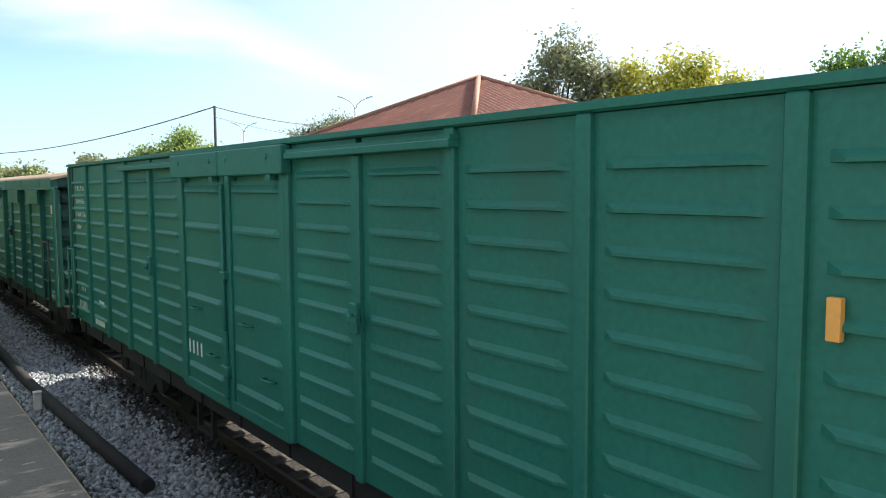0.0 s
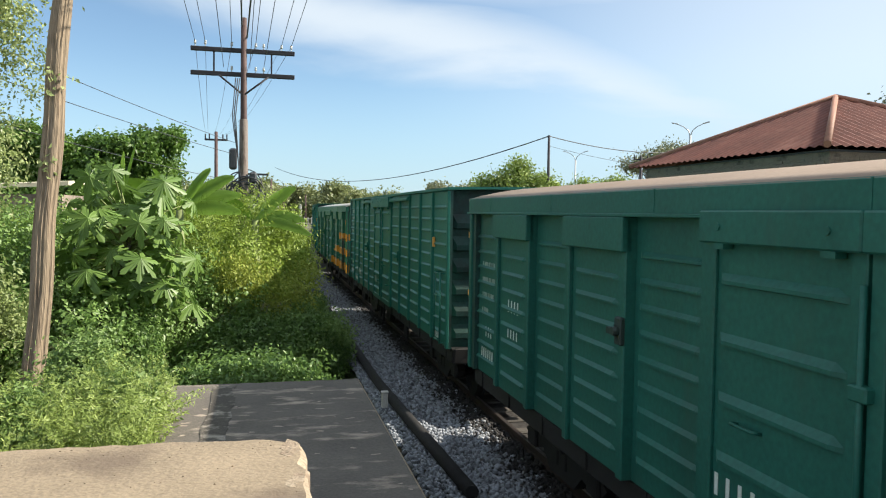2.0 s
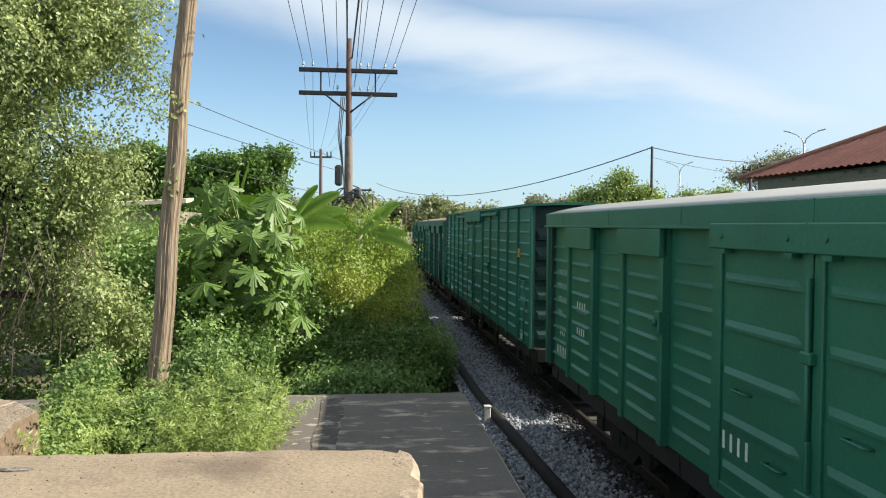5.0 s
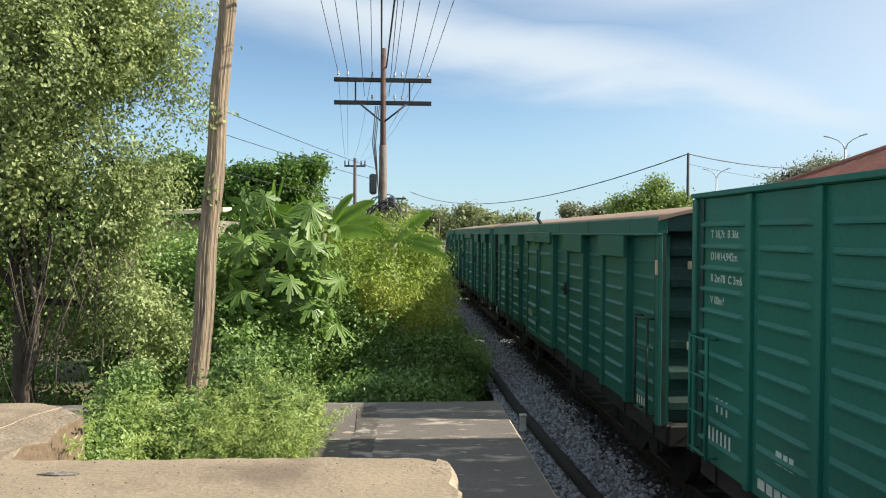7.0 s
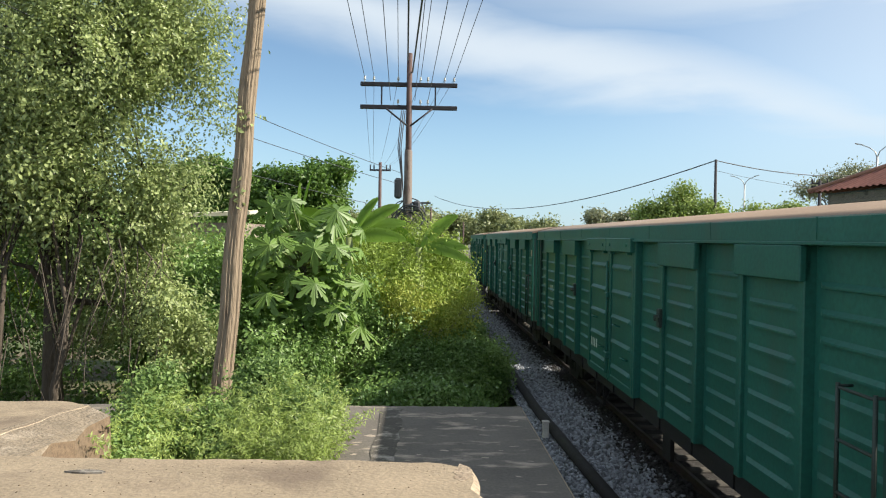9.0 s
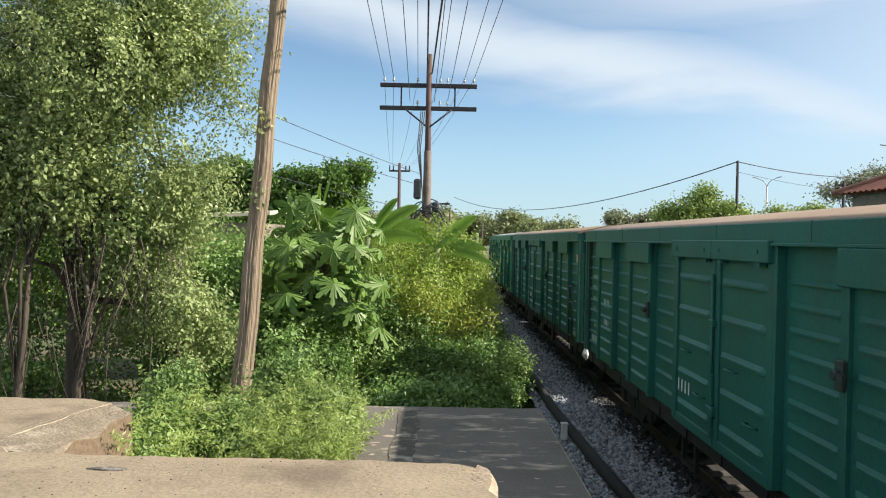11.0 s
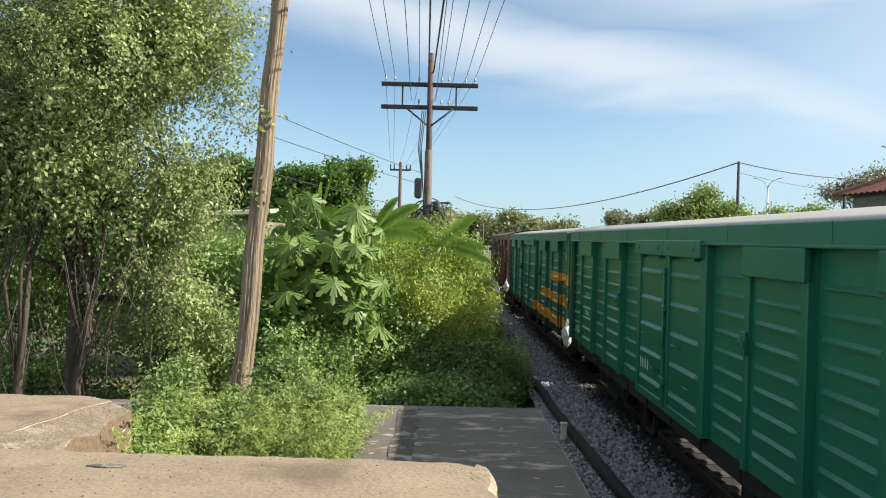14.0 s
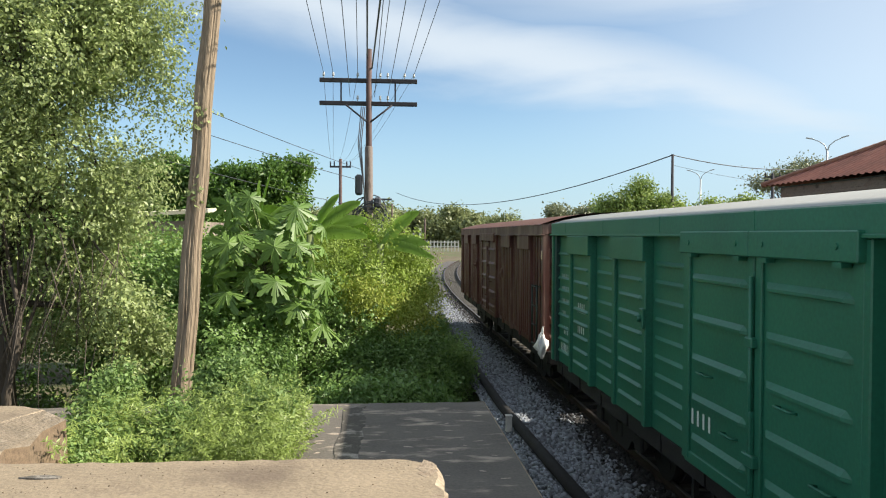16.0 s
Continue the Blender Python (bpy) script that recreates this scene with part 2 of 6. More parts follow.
M_WOOD = mat("weathered_wood_pole", (0.27, 0.21, 0.145), rough=0.9, var=0.5, scale=9, fine=70, bump=0.7, streak=12, dirt=(0.11, 0.075, 0.05), dirt_amt=0.35, dirt_scale=9)
M_STEELPOLE = mat("rusty_steel_pole", (0.085, 0.048, 0.043), rough=0.7, var=0.35, scale=4, fine=40, bump=0.2, dirt=(0.12, 0.085, 0.075), dirt_amt=0.2, dirt_scale=3)
M_POLEBASE = mat("grey_pole_base", (0.20, 0.165, 0.145), rough=0.9, var=0.35, scale=4, fine=40, bump=0.3, dirt=(0.09, 0.06, 0.05), dirt_amt=0.3, dirt_scale=4, streak=4)
M_ARM = mat("creosoted_arm", (0.035, 0.033, 0.04), rough=0.8, var=0.3, scale=5, fine=40)
M_WIRE = mat("wire", (0.045, 0.05, 0.06), rough=0.6, var=0.1, bump=0)
M_INSUL = mat("porcelain", (0.55, 0.55, 0.53), rough=0.25, var=0.1, bump=0)
M_LAMP = mat("galvanised_steel", (0.42, 0.43, 0.44), rough=0.5, metal=0.4, var=0.15, scale=3, fine=30)
M_ROOFSHEET = mat("rusty_roof_sheet", (0.155, 0.05, 0.034), rough=0.8, var=0.35, scale=0.9, fine=12, bump=0.1, dirt=(0.24, 0.10, 0.07), dirt_amt=0.3, dirt_scale=0.8)
M_FLASH = mat("faded_ridge_cap", (0.27, 0.125, 0.08), rough=0.7, var=0.3, scale=3, fine=30, bump=0.1)
M_BRICK = mat("grey_brick", (0.27, 0.22, 0.18), rough=0.95, var=0.3, scale=4, fine=40, bump=0.4, dirt=(0.12, 0.10, 0.085), dirt_amt=0.4, dirt_scale=3)
M_WHITEWALL = mat("whitewash", (0.62, 0.60, 0.54), rough=0.9, var=0.15, scale=1.5, fine=25, dirt=(0.4, 0.37, 0.3), dirt_amt=0.3)
M_CREAM = mat("cream_roof", (0.62, 0.56, 0.40), rough=0.8, var=0.2, scale=1.5, fine=25)
M_EAVES_SHADE = mat("eaves_shade", (0.02, 0.02, 0.022), rough=0.3, var=0.1, bump=0)
M_BARK = mat("bark", (0.085, 0.068, 0.052), rough=0.95, var=0.4, scale=6, fine=40, bump=0.6, streak=6)
M_STEM = mat("green_stem", (0.20, 0.24, 0.09), rough=0.7, var=0.3, scale=5, fine=30)
M_LEAF_TREE = leaf_mat("tree_leaf", (0.165, 0.22, 0.075), (0.47, 0.55, 0.225))
M_LEAF_HEDGE = leaf_mat("hedge_leaf", (0.125, 0.20, 0.03), (0.42, 0.54, 0.09), rough=0.55)
M_LEAF_YEL = leaf_mat("yellowing_leaf", (0.20, 0.26, 0.035), (0.48, 0.52, 0.10), rough=0.55)
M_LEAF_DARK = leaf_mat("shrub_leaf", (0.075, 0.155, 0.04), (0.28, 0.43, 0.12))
M_LEAF_WEED = leaf_mat("weed_leaf", (0.16, 0.23, 0.05), (0.40, 0.50, 0.13))
M_LEAF_HERB = leaf_mat("herb_leaf", (0.10, 0.18, 0.045), (0.30, 0.43, 0.13), rough=0.55)
M_LEAF_BG = leaf_mat("canopy_leaf", (0.045, 0.109, 0.017), (0.17, 0.290, 0.051))
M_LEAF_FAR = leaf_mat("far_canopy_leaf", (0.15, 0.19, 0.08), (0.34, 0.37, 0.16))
M_LEAF_RIGHT = leaf_mat("bright_canopy_leaf", (0.13, 0.20, 0.04), (0.40, 0.50, 0.13))
M_LEAF_GOLD = leaf_mat("golden_canopy_leaf", (0.275, 0.290, 0.036), (0.580, 0.551, 0.087))
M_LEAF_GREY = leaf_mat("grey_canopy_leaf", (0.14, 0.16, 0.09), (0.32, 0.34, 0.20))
M_PAPAYA = leaf_mat("papaya_leaf", (0.075, 0.15, 0.032), (0.26, 0.40, 0.09), rough=0.45)
M_BANANA = leaf_mat("banana_leaf", (0.11, 0.22, 0.03), (0.28, 0.46, 0.06), rough=0.5)


# ---------------------------------------------------------------- mesh helpers
def to_mesh(name, bm, material):
    me = bpy.data.meshes.new(name)
    bm.to_mesh(me)
    bm.free()
    for m in (material if isinstance(material, (list, tuple)) else (material,)):
        me.materials.append(m)
    return me


def part(name, bm, material, parent, label=""):
    ob = new(name, to_mesh(name, bm, material) if isinstance(bm, bmesh.types.BMesh) else bm)
    ob.parent = parent
    if label:
        ob["label"] = label
    return ob


def thing(name, label, category, group="", kind="", at=None):
    ob = new(name)
    ob.empty_display_size = 0.2
    if at is not None:
        ob.matrix_basis = at
    return tagged(ob, label, category, group, kind)


def solid(name, bm, material, label, category, group="", kind=""):
    return tagged(new(name, to_mesh(name, bm, material)), label, category, group, kind)


def box(bm, x0, x1, y0, y1, z0, z1, bevel=0.0):
    vs = [bm.verts.new((x, y, z)) for z in (z0, z1) for y in (y0, y1) for x in (x0, x1)]
    fs = [bm.faces.new([vs[i] for i in f]) for f in ((0, 2, 3, 1), (4, 5, 7, 6), (0, 1, 5, 4), (2, 6, 7, 3), (0, 4, 6, 2), (1, 3, 7, 5))]
    if bevel:
        es = list({e for f in fs for e in f.edges})
        bmesh.ops.bevel(bm, geom=es, offset=bevel, segments=1, affect="EDGES")
    return bm


def boxm(*a, bevel=0.0):
    return box(bmesh.new(), *a, bevel=bevel)


def tube(bm, p0, p1, r0, r1=None, seg=8, caps=True):
    """A round bar from p0 to p1."""
    r1 = r0 if r1 is None else r1
    p0, p1 = Vector(p0), Vector(p1)
    d = (p1 - p0).normalized()
    a = d.orthogonal().normalized()
    c = d.cross(a)
    rings = []
    for p, r in ((p0, r0), (p1, r1)):
        rings.append([bm.verts.new(p + (a * math.cos(k * math.tau / seg) + c * math.sin(k * math.tau / seg)) * r) for k in range(seg)])
    for k in range(seg):
        f = bm.faces.new((rings[0][k], rings[0][(k + 1) % seg], rings[1][(k + 1) % seg], rings[1][k]))
        f.smooth = True
    if caps:
        bm.faces.new(rings[0][::-1])
        bm.faces.new(rings[1])
    return bm


def path_tube(bm, pts, radii, seg=8):
    """A bent tapering bar through pts."""
    pts = [Vector(p) for p in pts]
    rings = []
    a = None
    for i, p in enumerate(pts):
        d = (pts[min(i + 1, len(pts) - 1)] - pts[max(i - 1, 0)]).normalized()
        a = d.orthogonal().normalized() if a is None else (a - d * a.dot(d)).normalized()
        c = d.cross(a)
        rings.append([bm.verts.new(p + (a * math.cos(k * math.tau / seg) + c * math.sin(k * math.tau / seg)) * radii[i]) for k in range(seg)])
    for r, s in zip(rings, rings[1:]):
        for k in range(seg):
            bm.faces.new((r[k], r[(k + 1) % seg], s[(k + 1) % seg], s[k])).smooth = True
    bm.faces.new(rings[0][::-1])
    bm.faces.new(rings[-1])
    return bm


def prism(bm, outline, z0, z1):
    """An upright block over a plan outline (anticlockwise)."""
    lo = [bm.verts.new((x, y, z0)) for x, y in outline]
    hi = [bm.verts.new((x, y, z1)) for x, y in outline]
    k = len(outline)
    for i in range(k):
        bm.faces.new((lo[i], lo[(i + 1) % k], hi[(i + 1) % k], hi[i]))
    bm.faces.new(hi)
    bm.faces.new(lo[::-1])
    return bm


def mesh_from(name, verts, faces, material):
    """Mesh from numpy arrays: verts (n, 3), faces (m, 3) or (m, 4)."""
    me = bpy.data.meshes.new(name)
    verts, faces = np.asarray(verts, dtype=np.float32), np.asarray(faces, dtype=np.int32)
    k = faces.shape[1]
    me.vertices.add(len(verts))
    me.vertices.foreach_set("co", verts.ravel())
    me.loops.add(faces.size)
    me.loops.foreach_set("vertex_index", faces.ravel())
    me.polygons.add(len(faces))
    me.polygons.foreach_set("loop_start", np.arange(0, faces.size, k, dtype=np.int32))
    me.update(calc_edges=True)
    me.validate()
    me.materials.append(material)
    return me


RNG = np.random.default_rng(7)


def unit(a):
    return a / np.maximum(np.linalg.norm(a, axis=1, keepdims=True), 1e-6)


def leaves(points, normals, length, width, droop=0.3, jitter=0.75):
    """Folded four-cornered leaves at points, facing roughly along normals. Returns verts and triangles."""
    k = len(points)
    nrm = unit(normals + RNG.normal(0, jitter, (k, 3)))
    tip = RNG.normal(0, 1, (k, 3)) + nrm * 0.5
    tip[:, 2] -= droop * 2
    tip = unit(tip - nrm * np.sum(tip * nrm, axis=1, keepdims=True))
    side = np.cross(nrm, tip)
    ln = length * RNG.uniform(0.6, 1.35, (k, 1))
    wd = width * RNG.uniform(0.7, 1.3, (k, 1))
    v = np.empty((k, 4, 3))
    v[:, 0] = points
    v[:, 1] = points + tip * ln * 0.45 + side * wd * 0.5 + nrm * wd * 0.18
    v[:, 2] = points + tip * ln
    v[:, 3] = points + tip * ln * 0.45 - side * wd * 0.5 + nrm * wd * 0.18
    base = np.arange(k)[:, None] * 4
    f = np.concatenate([base + np.array([[0, 1, 2]]), base + np.array([[0, 2, 3]])])
    return v.reshape(-1, 3), f


def clump_points(blobs, clumps, per, spread, shell=0.55, sub=7):
    """Leaf places in clumps within ellipsoids (x, y, z, rx, ry, rz), broken into smaller lobes, gathered towards their skins."""
    blobs = np.array(blobs, dtype=float)
    if sub:
        big = np.repeat(blobs, sub, axis=0)
        off = unit(RNG.normal(0, 1, (len(big), 3))) * RNG.uniform(0.45, 0.8, (len(big), 1))
        size = RNG.uniform(0.3, 0.5, (len(big), 1))
        lobes = np.concatenate([big[:, :3] + off * big[:, 3:], big[:, 3:] * size], axis=1)
        core = blobs.copy()
        core[:, 3:] *= 0.72
        blobs = np.concatenate([lobes, core])
    wts = blobs[:, 3] * blobs[:, 4] + blobs[:, 4] * blobs[:, 5] + blobs[:, 3] * blobs[:, 5]
    which = RNG.choice(len(blobs), clumps, p=wts / wts.sum())
    d = unit(RNG.normal(0, 1, (clumps, 3)))
    r = RNG.uniform(shell, 1.06, (clumps, 1))
    c = blobs[which, :3] + d * r * blobs[which, 3:]
    size = spread * RNG.uniform(0.6, 1.5, (clumps, 1))
    pts = np.repeat(c, per, axis=0) + RNG.normal(0, 1, (clumps * per, 3)) * np.repeat(size, per, axis=0)
    nr = np.repeat(d, per, axis=0) + np.array([0, 0, 0.35])
    return pts, nr


def leaf_mass(name, blobs, clumps, per, spread, length, width, material, shell=0.55, droop=0.3, floor=None, clip_x=None):
    pts, nr = clump_points(blobs, clumps, per, spread, shell)
    keep = np.ones(len(pts), bool)
    if floor is not None:
        keep &= pts[:, 2] > floor
    if clip_x is not None:
        keep &= pts[:, 0] < clip_x + 0.25 * np.sin(pts[:, 1] * 1.3) + 0.15 * np.sin(pts[:, 1] * 3.7 + 1)
    v, f = leaves(pts[keep], nr[keep], length, width, droop)
    return mesh_from(name, v, f, material)


def limbs(base, blobs, r0, count, seed, lean=(0, 0), fork=0.45):
    """A tapered trunk with limbs that reach into the crown."""
    rr = random.Random(seed)
    bm = bmesh.new()
    bx, by, bz = base
    top = max(b[2] for b in blobs)
    h = top - bz
    tx, ty = bx + lean[0], by + lean[1]
    spine = [(bx + (tx - bx) * k / 6 + rr.uniform(-1, 1) * 0.03 * h * (k > 0), by + (ty - by) * k / 6 + rr.uniform(-1, 1) * 0.03 * h * (k > 0), bz + h * 0.85 * k / 6) for k in range(7)]
    path_tube(bm, spine, [r0 * (1 - 0.8 * k / 6) * (1.25 if k == 0 else 1) for k in range(7)], 9)
    for _ in range(count):
        b = rr.choice(blobs)
        k = rr.randint(2, 5)
        s = Vector(spine[k])
        e = Vector((b[0] + rr.uniform(-0.7, 0.7) * b[3], b[1] + rr.uniform(-0.7, 0.7) * b[4], b[2] + rr.uniform(-0.4, 0.7) * b[5]))
        m1 = s.lerp(e, 0.4) + Vector((rr.uniform(-0.2, 0.2), rr.uniform(-0.2, 0.2), rr.uniform(0, 0.4)))
        q = r0 * (1 - 0.8 * k / 6) * 0.5
        path_tube(bm, [s, m1, s.lerp(e, 0.75), e], [q, q * 0.7, q * 0.4, q * 0.12], 6)
    return bm


def make_tree(name, base, blobs, r0, clumps, per, spread, length, width, material, label, limb_count=14, seed=1, droop=0.3, shell=0.5, lean=(0, 0), group=""):
    t = thing(name, label, "tree", group, at=pose(*base))
    rel = [(b[0] - base[0], b[1] - base[1], b[2] - base[2], b[3], b[4], b[5]) for b in blobs]
    part("trunk", limbs((0, 0, 0), rel, r0, limb_count, seed, lean), M_BARK, t)
    part("crown", leaf_mass("crown", rel, clumps, per, spread, length, width, material, shell, droop, floor=0.05), None, t)
    return t


# ---------------------------------------------------------------- the line of the track
X0, Y0, R_CURVE = 4.25, 33.0, 330.0
GAUGE = 1.0


def track_at(s):
    """Place and heading (x, y, angle to the right of +y) at s metres along the track."""
    if s <= Y0:
        return X0, s, 0.0
    a = (s - Y0) / R_CURVE
    return X0 + R_CURVE * (1 - math.cos(a)), Y0 + R_CURVE * math.sin(a), a


def along(offset, z, s0, s1, step):
    k = max(2, int((s1 - s0) / step))
    pts = []
    for i in range(k + 1):
        x, y, a = track_at(s0 + (s1 - s0) * i / k)
        pts.append((x + offset * math.cos(a), y - offset * math.sin(a), z))
    return pts


def sweep(bm, section, s0, s1, step):
    """Sweeps a closed section [(offset, z)] along the track."""
    k = max(2, int((s1 - s0) / step))
    rings = []
    for i in range(k + 1):
        x, y, a = track_at(s0 + (s1 - s0) * i / k)
        rings.append([bm.verts.new((x + o * math.cos(a), y - o * math.sin(a), z)) for o, z in section])
    n = len(section)
    for r, q in zip(rings, rings[1:]):
        for j in range(n):
            bm.faces.new((r[j], r[(j + 1) % n], q[(j + 1) % n], q[j]))
    bm.faces.new(rings[0])
    bm.faces.new(rings[-1][::-1])
    bmesh.ops.recalc_face_normals(bm, faces=bm.faces)
    return bm


# ---------------------------------------------------------------- ground, track, platforms
def build_ground():
    bm = bmesh.new()
    xs = [-2500, -300, -60, -20, -8, 0, 2, 8, 20, 60, 300, 2500]
    ys = [-2500, -300, -40, 0, 20, 45, 70, 90, 105, 125, 160, 400, 2500]
    grid = [[bm.verts.new((x, y, -0.38 + (1.2 * min(1, max(0, (y - 92) / 14)) if y > 92 else 0))) for x in xs] for y in ys]
    for a, b in zip(grid, grid[1:]):
        for i in range(len(xs) - 1):
            bm.faces.new((a[i], a[i + 1], b[i + 1], b[i]))
    solid("ground", bm, M_GROUND, "bare brown earth with patches of short grass", "ground", kind="structure")
    # ballast bed
    bm = sweep(bmesh.new(), [(-1.85, -0.11), (-0.62, -0.125), (-0.6, -0.17), (1.2, -0.17), (1.9, -0.2), (2.4, -0.45), (-1.95, -0.45)], -25, 150, 1.5)
    solid("ballast_bed", bm, M_BALLAST, "bed of grey crushed stone under the track", "ballast", kind="structure")
    # strip between the rails with the under-train shade put into its colour
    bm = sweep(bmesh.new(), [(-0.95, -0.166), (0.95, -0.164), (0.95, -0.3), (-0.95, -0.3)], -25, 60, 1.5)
    solid("oily_ballast", bm, M_BED_SHADE, "ballast between the rails, coloured dark for the shade under the train", "ballast", kind="structure")
    # loose stones where the bed lies open to the platform
    k = 36000
    y = np.where(RNG.random(k) < 0.7, RNG.uniform(3.5, 22, k), RNG.uniform(22, 42, k))
    x = X0 + RNG.uniform(-2.3, -0.60, k) + np.where(y > Y0, (y - Y0) ** 2 / (2 * R_CURVE), 0)
    z = np.where(x < X0 - 1.85, -0.10, -0.09 - 0.02 * np.clip((x - X0 + 1.85) / 0.65, 0, 1)) + RNG.uniform(-0.02, 0.02, k)
    ico = bmesh.new()
    bmesh.ops.create_icosphere(ico, subdivisions=1, radius=1.0)
    iv = np.array([v.co[:] for v in ico.verts])
    fi = np.array([[v.index for v in f.verts] for f in ico.faces])
    ico.free()
    nv = len(iv)
    sc = RNG.uniform(0.018, 0.04, (k, 1, 1)) * RNG.uniform(0.6, 1.2, (k, 1, 3))
    verts = iv[None] * (1 + RNG.uniform(-0.28, 0.28, (k, nv, 1))) * sc
    ang = RNG.uniform(0, math.tau, k)
    ca, sa = np.cos(ang)[:, None], np.sin(ang)[:, None]
    vx, vy = verts[:, :, 0] * ca - verts[:, :, 1] * sa, verts[:, :, 0] * sa + verts[:, :, 1] * ca
    verts = np.stack([vx + x[:, None], vy + y[:, None], verts[:, :, 2] + z[:, None]], axis=2)
    faces = (fi[None] + (np.arange(k) * nv)[:, None, None]).reshape(-1, 3)
    # stones close to the rail get the dark colour, as painted shade
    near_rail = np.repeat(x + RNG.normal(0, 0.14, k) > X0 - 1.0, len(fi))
    for nm, sel, m, lab in (("ballast_stones", ~near_rail, M_STONE, "loose grey and buff crushed stones beside the track"), ("blackened_stones", near_rail, M_STONE_DARK, "stones next to the rail, coloured dark for the shade under the train")):
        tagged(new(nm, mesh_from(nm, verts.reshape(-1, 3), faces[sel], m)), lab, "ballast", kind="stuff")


def build_track():
    tr = thing("railway_track", "metre-gauge track with rusty rails on concrete sleepers", "railway track", kind="structure")
    for o in (-0.53, 0.53):
        sec = [(o - 0.055, -0.13), (o + 0.055, -0.13), (o + 0.055, -0.118), (o + 0.009, -0.10), (o + 0.009, -0.035), (o + 0.034, -0.025), (o + 0.034, 0), (o - 0.034, 0), (o - 0.034, -0.025), (o - 0.009, -0.035), (o - 0.009, -0.10), (o - 0.055, -0.118)]
        part("rail", sweep(bmesh.new(), sec, -25, 150, 1.5), M_RAIL, tr, "rusty rail with a worn bright head")
        part("rail_head", sweep(bmesh.new(), [(o - 0.026, 0.0), (o + 0.026, 0.0), (o + 0.022, 0.004), (o - 0.022, 0.004)], -25, 150, 1.5), M_TREAD, tr, "bright worn running surface")
    sl = to_mesh("sleeper", boxm(-0.95, 0.95, -0.11, 0.11, -0.3, -0.13, bevel=0.02), M_SLEEPER)
    s = -12.0
    while s < 150:
        x, y, a = track_at(s)
        ob = part("sleeper", sl, None, tr)
        ob.matrix_basis = pose(x, y, 0, 0, 0, -math.degrees(a))
        s += 0.62
    return tr


def rough_slab(name, outline, z0, z1, material, edge_material, label, chip, seed, category):
    """A cast slab with a worn arris: the top face is inset and the rim drops and wanders."""
    rr = random.Random(seed)
    pts = []
    n = len(outline)
    for i in range(n):
        a, b = Vector(outline[i]), Vector(outline[(i + 1) % n])
        k = max(1, int((b - a).length / 0.12)) if (b - a).length < 14 else 1
        for j in range(k):
            p = a.lerp(b, j / k)
            pts.append((p.x + rr.uniform(-1, 1) * 0.012, p.y + rr.uniform(-1, 1) * 0.012))
    cx, cy = sum(p[0] for p in pts) / len(pts), sum(p[1] for p in pts) / len(pts)
    bm = bmesh.new()
    m = len(pts)
    tang = []
    for i in range(m):
        a, b = Vector(pts[i - 1]), Vector(pts[(i + 1) % m])
        t = (b - a).normalized()
        tang.append(Vector((-t.y, t.x)))
    rings = [[], [], []]
    for i, (x, y) in enumerate(pts):
        c = chip * rr.uniform(0.4, 1.6)
        rings[0].append(bm.verts.new((x, y, z0)))
        rings[1].append(bm.verts.new((x, y, z1 - c)))
        rings[2].append(bm.verts.new((x + tang[i].x * c * 1.3, y + tang[i].y * c * 1.3, z1)))
    for r, q in zip(rings, rings[1:]):
        for i in range(m):
            f = bm.faces.new((r[i], r[(i + 1) % m], q[(i + 1) % m], q[i]))
            f.material_index = 1
    bm.faces.new(rings[2])
    return solid(name, bm, (material, edge_material), label, category, kind="structure")


